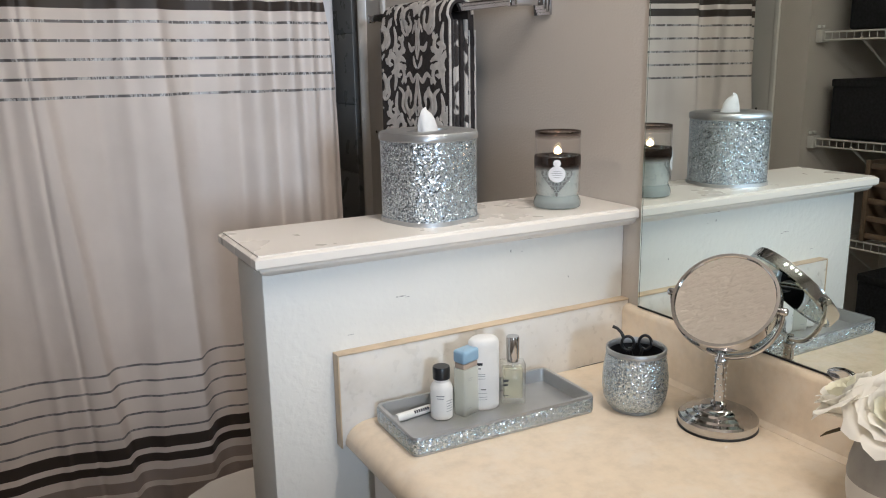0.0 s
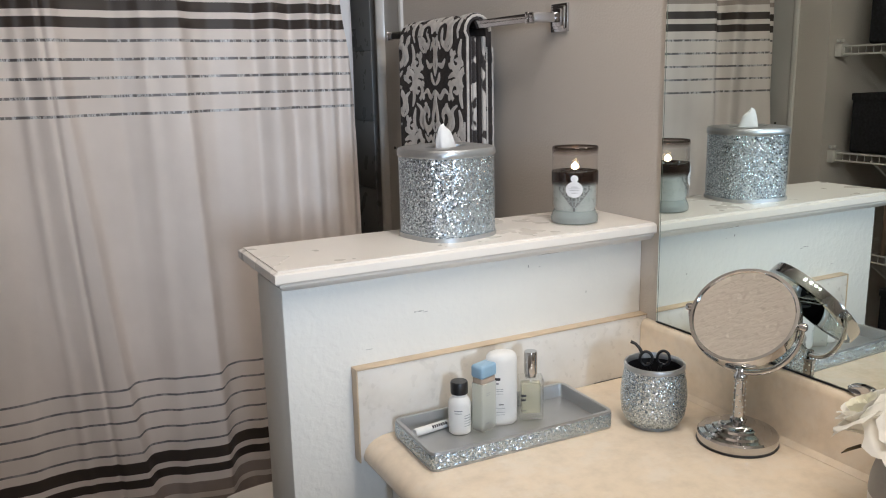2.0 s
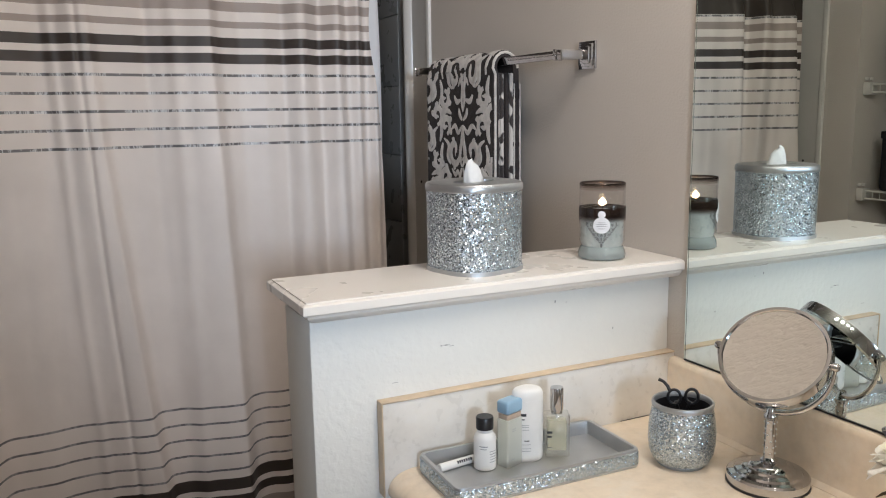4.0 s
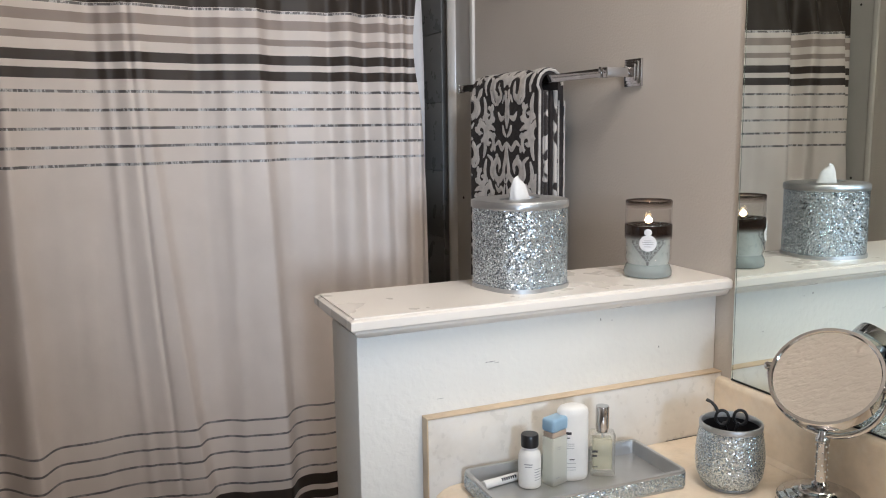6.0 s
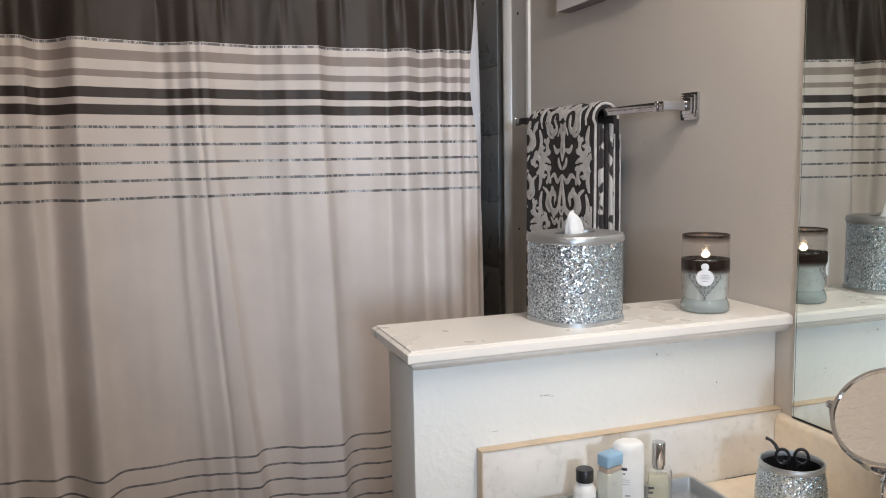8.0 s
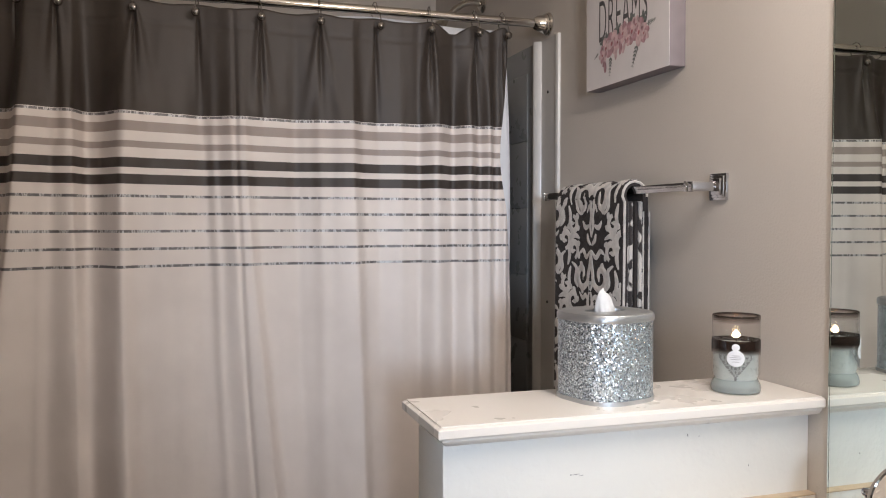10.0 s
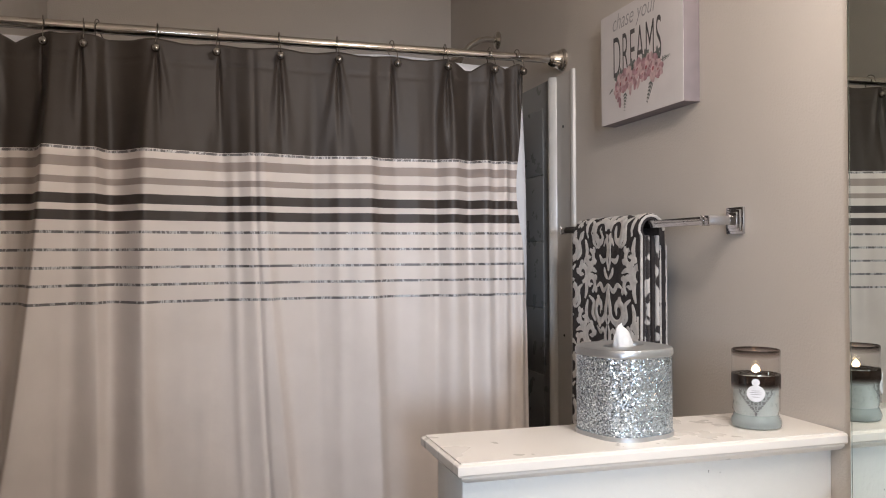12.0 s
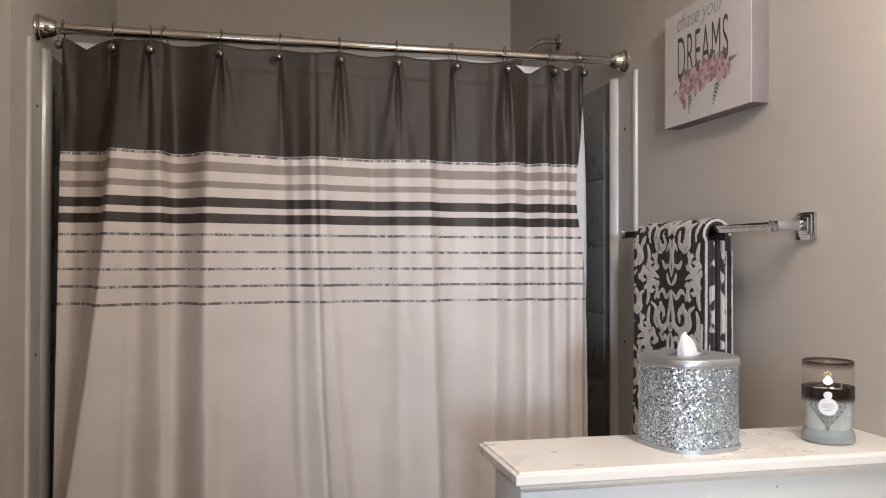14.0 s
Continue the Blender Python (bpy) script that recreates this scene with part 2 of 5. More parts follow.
# ---- the room ----
LEFT, BACK, REAR, TOP = -1.531, 3.2, -1.9, 2.74
structure("floor", (-2.2, REAR, -0.1), (0.0, BACK, 0.0), FLOOR, "brown vinyl bathroom floor", "floor")
structure("ceiling", (-2.2, REAR, TOP), (0.0, BACK, TOP + 0.1), CEILING, "textured off-white painted ceiling", "ceiling")
structure("wall_east", (0.0, REAR - 0.1, -0.1), (0.12, BACK + 0.1, TOP + 0.1), WALL, "greige wall with sprayed orange-peel texture", "wall")
structure("wall_north", (-2.2, BACK, -0.1), (0.0, BACK + 0.1, TOP + 0.1), WALL, "greige painted wall behind the bathtub", "wall")
structure("wall_west", (LEFT - 0.12, 1.91, -0.1), (LEFT, BACK, TOP + 0.1), WALL, "greige painted wall at the end of the bathtub", "wall")
structure("closet_wall_back", (-2.2, 0.6, -0.1), (-2.05, 1.91, TOP + 0.1), WALL, "greige painted wall at the back of the linen closet", "wall")
structure("closet_wall_side", (-2.05, 1.91, -0.1), (LEFT - 0.12, 2.0, TOP + 0.1), WALL, "greige painted side wall of the linen closet", "wall")
# the opening is added for the side fill; no doorway is known here
west = bmesh.new()
for lo, hi in (((-1.66, REAR, -0.1), (LEFT, -0.35, TOP + 0.1)), ((-2.2, 0.46, -0.1), (LEFT, 0.6, TOP + 0.1)), ((-1.66, -0.35, 2.05), (LEFT, 0.46, TOP + 0.1))):
    box(lo, hi, bm=west)
tagged(part("wall_southwest", west, WALL), "greige painted wall with an opening added for a fill lamp", "wall", kind="structure")
# unseen wall added to close off that opening
structure("opening_back_wall", (-2.2, REAR, -0.1), (-2.1, 0.46, TOP + 0.1), WALL, "unseen greige wall added behind the fill lamp opening", "wall")
structure("closet_header", (LEFT - 0.12, 0.6, 2.06), (LEFT, 1.91, TOP), WALL, "greige painted wall over the linen closet opening", "wall")
south = bmesh.new()
for lo, hi in (((-2.2, REAR - 0.1, -0.1), (-1.4, REAR, TOP)), ((-0.7, REAR - 0.1, -0.1), (0.0, REAR, TOP)),
               ((-1.4, REAR - 0.1, -0.1), (-0.7, REAR, 1.18)), ((-1.4, REAR - 0.1, 2.05), (-0.7, REAR, TOP))):
    box(lo, hi, bm=south)
tagged(part("wall_south", south, WALL), "greige painted wall with a window opening", "wall", kind="structure")

# half wall between vanity and toilet, with its moulded cap
structure("half_wall", (-0.641, 1.088, 0.0), (0.0, 1.215, 1.098), PONY, "white textured half wall beside the vanity", "half wall", 0.003)
SCUFF = material("grey_scuff", (0.60, 0.59, 0.57), rough=0.7, vary=0.3, scale=200)
scuffs = bmesh.new()
for sx, sz, sw, sh in ((-0.44, 1.035, 0.016, 0.0016), (-0.425, 1.033, 0.007, 0.0012), (-0.236, 1.078, 0.0018, 0.004), (-0.215, 1.076, 0.003, 0.0015), (-0.12, 1.02, 0.0012, 0.003), (-0.52, 0.99, 0.010, 0.001)):
    box((sx, 1.0874, sz), (sx + sw, 1.0882, sz + sh), bm=scuffs)
part("scuff_marks", scuffs, SCUFF, bpy.data.objects["half_wall"], "small grey scuff marks")["kind"] = "stuff"


def cap_profile():
    # outline of the cap's edge: square nose, then a cove below
    return [(0.0, 0.0), (0.0, -0.002), (0.004, -0.005), (0.004, -0.016), (0.001, -0.019), (-0.004, -0.019), (-0.004, -0.023), (-0.010, -0.030), (-0.022, -0.034)]


def wall_cap():
    x0, y0, y1 = -0.655, 1.054, 1.244
    bm = bmesh.new()
    rows = []
    for out, dz in cap_profile():
        z = 1.133 + dz
        rows.append([bm.verts.new(c) for c in ((-0.001, y0 - out, z), (x0 - out, y0 - out, z), (x0 - out, y1 + out, z), (-0.001, y1 + out, z))])
    bm.faces.new(rows[0])
    bm.faces.new(rows[-1][::-1])
    for a, b in zip(rows, rows[1:]):
        for i in range(4):
            j = (i + 1) % 4
            bm.faces.new((a[i], a[j], b[j], b[i]))
    bmesh.ops.bevel(bm, geom=[e for e in bm.edges if e.verts[0].co.z > 1.132 and e.verts[1].co.z > 1.132], offset=0.002, segments=2, affect="EDGES")
    return tagged(part("half_wall_cap", bm, CAP), "gloss white moulded wooden cap on the half wall", "wall cap", kind="structure")


wall_cap()

# ---- bathtub end ----
def surround_flange(name, x, side):
    """Front flange of the tub surround: outer bead, flat strip with screws, rounded inner edge."""
    prof = [(2.034, 0.0), (2.036, 0.007), (2.044, 0.010), (2.053, 0.008), (2.057, 0.004), (2.150, 0.004), (2.153, 0.012),
            (2.158, 0.019), (2.164, 0.0225), (2.171, 0.0225), (2.178, 0.018), (2.183, 0.010), (2.187, 0.0)]
    bm = bmesh.new()
    rows = [[bm.verts.new((x + side * d, y, z)) for y, d in prof] for z in (0.42, 1.938)]
    for i in range(len(prof) - 1):
        bm.faces.new((rows[0][i], rows[0][i + 1], rows[1][i + 1], rows[1][i]))
    bm.faces.new(rows[0])
    bm.faces.new(rows[1][::-1])
    ob = tagged(part(name, bm, FLANGE), "white fibreglass flange strip of the tub surround", "trim", kind="structure")
    for z in (0.6, 1.19, 1.787):
        part("screw", lathe([(0, 0), (0.0042, 0), (0.0042, 0.0012), (0.003, 0.0022), (0, 0.0022)], 12, m=Matrix.Translation((x + side * 0.004, 2.106, z)) @ Matrix.Rotation(side * math.pi / 2, 4, "Y")), BLACK_PLASTIC, ob, "dark screw head")


FLANGE = material("gloss_fibreglass", (0.62, 0.60, 0.57), rough=0.22, vary=0.03, scale=6)
surround_flange("surround_flange", 0.0, -1)
surround_flange("surround_flange", LEFT, 1)


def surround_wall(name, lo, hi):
    return structure(name, lo, hi, SURROUND, "grey moulded fibreglass tub surround panel, coloured darker for shade", "tub surround", 0.003)


def surround_blocks(parent, x, side):
    z = 0.46
    while z < 1.85:
        y = 2.225
        while y < 3.1:
            w = min(0.24, 3.17 - y)
            part("panel_block", box((min(x, x + side * 0.004), y, z), (max(x, x + side * 0.004), y + w - 0.001, z + 0.199), 0.003), SURROUND, parent)
            y += 0.24
        z += 0.2


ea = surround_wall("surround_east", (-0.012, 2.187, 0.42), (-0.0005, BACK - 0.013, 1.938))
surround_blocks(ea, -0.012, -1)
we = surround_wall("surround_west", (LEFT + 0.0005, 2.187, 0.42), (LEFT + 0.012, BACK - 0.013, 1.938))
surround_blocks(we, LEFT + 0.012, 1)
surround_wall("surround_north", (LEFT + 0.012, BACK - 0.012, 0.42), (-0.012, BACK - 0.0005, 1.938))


def bathtub():
    t = thing("bathtub", 0, 0, 0, "white built-in bathtub behind the striped curtain", "bathtub")
    bm = box((LEFT + 0.002, 2.14, 0.0), (-0.002, BACK - 0.002, 0.42), 0.02, 3)
    top = max(bm.faces, key=lambda f: f.calc_center_median().z * (f.normal.z > 0.9))
    bmesh.ops.inset_region(bm, faces=[top], thickness=0.08)
    low = bmesh.ops.extrude_face_region(bm, geom=[top])
    vs = [v for v in low["geom"] if isinstance(v, bmesh.types.BMVert)]
    for v in vs:
        v.co.z -= 0.33
        v.co.x += 0.06 if v.co.x < -0.76 else -0.06
        v.co.y += 0.05 if v.co.y < 2.67 else -0.05
    bmesh.ops.delete(bm, geom=[top], context="FACES_ONLY")
    part("tub_body", bm, PORCELAIN, t)
    return t


bathtub()

# ---- vanity ----
CT = 0.862   # counter top


def counter():
    prof = [(-0.012, CT), (-0.498, CT), (-0.510, CT - 0.0015), (-0.521, CT - 0.005), (-0.530, CT - 0.011), (-0.536, CT - 0.019), (-0.539, CT - 0.028), (-0.538, CT - 0.034), (-0.532, CT - 0.039), (-0.52, CT - 0.04), (-0.012, CT - 0.04)]
    bm = bmesh.new()
    rows = [[bm.verts.new((x, y, z)) for x, z in prof] for y in (-0.45, 1.068)]
    n = len(prof)
    for i in range(n):
        j = (i + 1) % n
        bm.faces.new((rows[0][i], rows[0][j], rows[1][j], rows[1][i]))
    bm.faces.new(rows[0])
    bm.faces.new(rows[1][::-1])
    tagged(part("countertop", bm, COUNTER), "glossy beige cultured-marble vanity top with a rounded front edge", "countertop", kind="structure")
    # back splash with a rounded top and a coved foot
    prof = [(-0.0005, 0.82), (-0.012, 0.82), (-0.030, CT + 0.0005), (-0.020, CT + 0.006), (-0.0155, CT + 0.018), (-0.0155, 0.950), (-0.013, 0.957), (-0.008, 0.9605), (-0.0005, 0.961)]
    bm = bmesh.new()
    rows = [[bm.verts.new((x, y, z)) for x, z in prof] for y in (-0.45, 1.068)]
    n = len(prof)
    for i in range(n):
        j = (i + 1) % n
        bm.faces.new((rows[0][i], rows[0][j], rows[1][j], rows[1][i]))
    bm.faces.new(rows[0])
    bm.faces.new(rows[1][::-1])
    tagged(part("backsplash", bm, COUNTER), "beige cultured-marble backsplash under the mirror", "backsplash", kind="structure")
    ss = tagged(part("side_splash", box((-0.5425, 1.069, 0.824), (-0.001, 1.0875, 0.967), 0.0015), SPLASH), "pale marbled side splash with tan edge on the half wall", "side splash", kind="structure")
    bm = box((-0.5427, 1.068, 0.967), (-0.001, 1.0875, 0.9695), 0.0008)
    box((-0.5450, 1.068, 0.824), (-0.5427, 1.0875, 0.9695), 0.0008, bm=bm)
    part("edge_band", bm, SPLASH_EDGE, ss, "tan laminate edge band")
    gap = tube([(-0.115 + 0.008 * i, 1.068, CT + 0.0006 + 0.0008 * noise.noise((i, 0, 0))) for i in range(11)], [0.0004 + 0.0008 * abs(noise.noise((i * 0.7, 3, 0))) for i in range(11)], 6)
    part("caulk_gap", gap, BLACK_PLASTIC, ss, "dark gap in the caulk line")


counter()


def vanity_cabinet():
    t = thing("vanity_cabinet", 0, 0, 0, "white vanity cabinet under the beige countertop", "cabinet")
    part("body", box((-0.49, -0.45, 0.09), (-0.003, 1.08, 0.8195), 0.002), CAP, t)
    part("toe_kick", box((-0.45, -0.45, 0.0), (-0.003, 1.08, 0.09)), CAP, t)
    for i in range(3):
        y = -0.43 + i * 0.5
        d = part("door", box((-0.508, y, 0.12), (-0.4905, y + 0.47, 0.79), 0.003), CAP, t)
        part("knob", lathe([(0, 0), (0.006, 0), (0.006, 0.012), (0.014, 0.018), (0.012, 0.026), (0, 0.028)], 16, m=Matrix.Translation((-0.508, y + 0.42, 0.7)) @ Matrix.Rotation(-math.pi / 2, 4, "Y")), CHROME, d)


vanity_cabinet()


def wall_mirror():
    t = thing("wall_mirror", 0, 0, 0, "large frameless plate-glass mirror over the vanity", "mirror")
    part("glass", box((-0.006, -0.45, 0.9645), (-0.0008, 1.0372, 2.1), 0.0006, 1), MIRROR, t, smooth=False)
    part("edge", box((-0.0066, 1.0374, 0.9645), (-0.0008, 1.0397, 2.1)), MIRROR, t, "bright ground glass edge")
    part("edge", box((-0.0068, -0.45, 0.9618), (-0.0008, 1.0397, 0.9644)), BLACK_PLASTIC, t, "dark bottom channel")
    part("clip", prism([(0.021 * math.cos(radians(a)), 0.0085 * math.sin(radians(a))) for a in range(0, 360, 15)], 0.0, 0.004, bevel=0.0012, m=Matrix.Translation((-0.0069, 0.652, 0.970)) @ Matrix.Rotation(-math.pi / 2, 4, "Y") @ Matrix.Rotation(math.pi / 2, 4, "Z")), CHROME, t, "chrome mirror clip")


wall_mirror()

# ---- shower curtain, rod and rings ----
ROD_Y, ROD_Z = 2.110, 1.978
HOOKS = (-1.471, -1.359, -1.27, -1.1, -0.954, -0.804, -0.653, -0.506, -0.356, -0.226, -0.145)


def curtain_rod():
    t = thing("shower_rod", 0, 0, 0, "polished chrome tension shower rod with round end flanges", "shower rod")
    part("rod", tube([(LEFT + 0.02, ROD_Y, ROD_Z), (-0.9, ROD_Y, ROD_Z)], 0.0135, 24), NICKEL, t)
    part("rod", tube([(-0.9, ROD_Y, ROD_Z), (-0.02, ROD_Y, ROD_Z)], 0.0118, 24), NICKEL, t)
    prof = [(0, 0), (0.031, 0), (0.033, 0.004), (0.031, 0.008), (0.028, 0.010), (0.029, 0.014), (0.026, 0.018), (0.024, 0.024), (0.022, 0.034), (0.017, 0.044), (0.0125, 0.048), (0, 0.048)]
    part("flange", lathe(prof, 32, m=Matrix.Translation((LEFT, ROD_Y, ROD_Z)) @ Matrix.Rotation(math.pi / 2, 4, "Y")), NICKEL, t)
    part("flange", lathe(prof, 32, m=Matrix.Translation((0, ROD_Y, ROD_Z)) @ Matrix.Rotation(-math.pi / 2, 4, "Y")), NICKEL, t)


curtain_rod()

# soft folds: place high and low on the cloth, how far it stands out high and low, width towards each side
FOLDS = ((-1.340, -1.470, 0.090, 0.085, 0.022, 0.070), (-1.240, -1.238, 0.060, 0.034, 0.050, 0.018), (-1.120, -1.130, 0.075, 0.030, 0.048, 0.075),
         (-1.140, -1.124, 0.0, 0.060, 0.060, 0.022), (-1.030, -1.020, 0.024, 0.020, 0.042, 0.070), (-0.868, -0.800, 0.034, 0.004, 0.045, 0.130), (-0.850, -0.772, 0.004, 0.044, 0.095, 0.016),
         (-0.572, -0.549, 0.028, 0.055, 0.100, 0.022), (-0.345, -0.340, 0.032, 0.030, 0.034, 0.034), (-0.248, -0.245, 0.028, 0.026, 0.028, 0.022),
         (-0.192, -0.190, 0.020, 0.018, 0.018, 0.014), (-0.145, -0.140, 0.018, 0.016, 0.014, 0.010))
# creases and ridges: place high and low, depth, width
CREASES = ((-1.440, -1.470, -0.010, 0.016), (-1.300, -1.330, 0.010, 0.014), (-0.985, -0.990, 0.006, 0.024), (-0.922, -0.888, 0.006, 0.012), (-0.868, -0.823, -0.006, 0.007), (-0.720, -0.690, -0.007, 0.020),
           (-0.655, -0.648, 0.008, 0.018), (-0.500, -0.480, -0.008, 0.024), (-0.440, -0.430, 0.008, 0.024), (-0.385, -0.378, -0.012, 0.016), (-0.290, -0.288, -0.012, 0.016))


def curtain_depth(x, z):
    """How far the curtain stands out towards the room, in metres."""
    along = (1.75 - z) / 1.1
    low = min(1.0, max(0.0, (1.94 - z) / 0.26))
    reach = min(1.0, max(0.0, along))
    along = along * (0.4 + 0.6 * max(0.0, along))
    d = 0.0
    for c, c_low, a, a_low, wl, wr in FOLDS:
        k = c + (c_low - c) * along + 0.005 * noise.noise((c * 7, z * 1.6, 3.1))
        w = (wl if x < k else wr) * (0.9 + 0.25 * reach)
        d += (a + (a_low - a) * reach) * math.exp(-((x - k) / w) ** 2)
    for c, c_low, a, w in CREASES:
        k = c + (c_low - c) * along + 0.005 * noise.noise((c * 9, z * 2.2, 1))
        d += a * math.exp(-((x - k) / w) ** 2) * (0.8 + 0.5 * noise.noise((c * 5, z * 1.5, 8)))
    d *= 0.34 + 0.66 * low * low
    d += 0.004 * noise.noise((x * 9, z * 1.1, 0)) + 0.0010 * noise.noise((x * 36, z * 12, 5)) + 0.008 * noise.noise((x * 3, z * 0.9, 9)) * low
    # pleats that fan out below the rings, and slanting pulls between them
    drop = 1.925 - z
    if -0.03 < drop < 0.34:
        fade = (1 - drop / 0.34) * min(1.0, (drop + 0.03) / 0.05)
        for i, k in enumerate(HOOKS):
            q = x - k
            if abs(q) < 0.10:
                slant = 0.10 + 0.05 * math.sin(i * 2.3)
                w = 0.005 + 0.050 * max(0.0, drop)
                pull = 0.55 + 0.45 * math.sin(i * 4.1 + 0.5)
                d += 0.0085 * pull * fade * (math.exp(-((q + slant * drop + 0.003) / w) ** 2) + 0.8 * math.exp(-((q - slant * 1.2 * drop - 0.006) / w) ** 2))
                d -= 0.007 * fade * math.exp(-((q - 0.02 * drop) / (w * 0.6)) ** 2)
    # stitched heading hem
    d -= 0.0022 * math.exp(-((z - 1.899) / 0.004) ** 2)
    return d


def curtain_sheet(name, x_at, z_top, z_low, y_at, nx, nz):
    bm = bmesh.new()
    uv = bm.loops.layers.uv.new("UVMap")
    grid = []
    for j in range(nz + 1):
        row = []
        for i in range(nx + 1):
            s = i / nx
            top = z_top(s)
            z = top + (z_low - top) * j / nz
            x = x_at(s, z)
            row.append((bm.verts.new((x, y_at(x, z), z)), s, z))
        grid.append(row)
    for j in range(nz):
        for i in range(nx):
            q = (grid[j][i], grid[j][i + 1], grid[j + 1][i + 1], grid[j + 1][i])
            f = bm.faces.new([k[0] for k in q])
            for loop, k in zip(f.loops, q):
                loop[uv].uv = (k[1], k[2])
    return bm


def fabric_stripes():
    """Grey heading, woven stripes and silver ribbon lines, by height on the cloth."""
    m = bpy.data.materials.new("striped_curtain_fabric")
    m.use_nodes = True
    nt = m.node_tree
    b = nt.nodes["Principled BSDF"]
    uv = nt.nodes.new("ShaderNodeUVMap")
    sep = nt.nodes.new("ShaderNodeSeparateXYZ")
    nt.links.new(uv.outputs[0], sep.inputs[0])
    half = nt.nodes.new("ShaderNodeMath")
    half.operation = "MULTIPLY"
    half.inputs[1].default_value = 0.5
    nt.links.new(sep.outputs[1], half.inputs[0])
    W, G, D, H = (0.77, 0.70, 0.655), (0.36, 0.30, 0.27), (0.048, 0.036, 0.030), (0.040, 0.030, 0.0235)
    low = [(0.0, G), (0.3059, W), (0.3263, G), (0.3574, W), (0.3817, D), (0.4031, W), (0.4186, D), (0.4468, W)]
    high = [(1.504, D), (1.5274, W), (1.5459, D), (1.5674, W), (1.5869, G), (1.6064, W), (1.6317, G), (1.6512, W), (1.6766, H)]
    cr = ramp(nt, half.outputs[0], [(z / 2, c) for z, c in low + high], "CONSTANT")
    # thin ribbon lines
    def band(centre, width):
        s = nt.nodes.new("ShaderNodeMath")
        s.operation = "COMPARE"
        nt.links.new(sep.outputs[1], s.inputs[0])
        s.inputs[1].default_value, s.inputs[2].default_value = centre, width
        return s.outputs[0]

    def total(bands):
        out = bands[0]
        for k in bands[1:]:
            a = nt.nodes.new("ShaderNodeMath")
            a.operation = "MAXIMUM"
            nt.links.new(out, a.inputs[0])
            nt.links.new(k, a.inputs[1])
            out = a.outputs[0]
        return out
    upper = total([band(z, 0.0032) for z in (1.4796, 1.4377, 1.3958, 1.3538, 1.3119)] + [band(1.6755, 0.003)])
    lower = total([band(z, 0.0028) for z in (0.649, 0.6062, 0.5644, 0.5207, 0.4779)])
    # broken sheen along each ribbon, painted into the colour as light and dark dashes
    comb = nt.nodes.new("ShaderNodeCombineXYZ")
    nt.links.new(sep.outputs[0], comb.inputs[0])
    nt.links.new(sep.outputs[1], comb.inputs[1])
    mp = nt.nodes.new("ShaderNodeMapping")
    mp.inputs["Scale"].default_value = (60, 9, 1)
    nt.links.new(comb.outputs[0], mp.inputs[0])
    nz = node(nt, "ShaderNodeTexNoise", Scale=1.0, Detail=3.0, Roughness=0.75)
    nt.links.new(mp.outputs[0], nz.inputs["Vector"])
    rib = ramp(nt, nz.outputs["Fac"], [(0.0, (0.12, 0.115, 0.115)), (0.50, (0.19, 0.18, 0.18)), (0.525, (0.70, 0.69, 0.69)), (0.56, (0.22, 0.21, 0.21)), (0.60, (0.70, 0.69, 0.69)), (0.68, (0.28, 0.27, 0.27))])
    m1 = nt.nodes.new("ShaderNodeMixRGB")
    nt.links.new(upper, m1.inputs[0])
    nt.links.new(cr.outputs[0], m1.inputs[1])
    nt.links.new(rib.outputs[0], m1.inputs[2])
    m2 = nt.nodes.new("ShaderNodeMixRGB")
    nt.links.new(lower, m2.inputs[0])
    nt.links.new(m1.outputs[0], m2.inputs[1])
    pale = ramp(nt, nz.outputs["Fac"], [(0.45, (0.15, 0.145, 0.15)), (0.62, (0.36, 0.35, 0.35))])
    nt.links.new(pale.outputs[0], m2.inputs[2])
    tc = nt.nodes.new("ShaderNodeTexCoord")
    cl = node(nt, "ShaderNodeTexNoise", Scale=7.0, Detail=5.0)
    nt.links.new(tc.outputs["Object"], cl.inputs["Vector"])
    tone = ramp(nt, cl.outputs["Fac"], [(0.3, (0.90, 0.895, 0.89)), (0.7, (1, 1, 1))])
    m3 = nt.nodes.new("ShaderNodeMixRGB")
    m3.blend_type = "MULTIPLY"
    m3.inputs[0].default_value = 1.0
    nt.links.new(m2.outputs[0], m3.inputs[1])
    nt.links.new(tone.outputs[0], m3.inputs[2])
    nt.links.new(m3.outputs[0], b.inputs["Base Color"])
    b.inputs["Roughness"].default_value = 0.55
    b.inputs["Sheen Weight"].default_value = 0.05
    mt = nt.nodes.new("ShaderNodeMath")
    mt.operation = "MULTIPLY"
    mt.inputs[1].default_value = 0.5
    nt.links.new(upper, mt.inputs[0])
    nt.links.new(mt.outputs[0], b.inputs["Metallic"])
    weave = node(nt, "ShaderNodeTexNoise", Scale=900.0, Detail=2.0)
    nt.links.new(tc.outputs["Object"], weave.inputs["Vector"])
    bump = node(nt, "ShaderNodeBump", Strength=0.15, Distance=0.0006)
    nt.links.new(weave.outputs["Fac"], bump.inputs["Height"])
    rumple = node(nt, "ShaderNodeTexNoise", Scale=22.0, Detail=4.0, Roughness=0.55)
    nt.links.new(tc.outputs["Object"], rumple.inputs["Vector"])
    soft_bump = node(nt, "ShaderNodeBump", Strength=0.25, Distance=0.004)
    nt.links.new(rumple.outputs["Fac"], soft_bump.inputs["Height"])
    nt.links.new(soft_bump.outputs[0], bump.inputs["Normal"])
    nt.links.new(bump.outputs[0], b.inputs["Normal"])
    return m


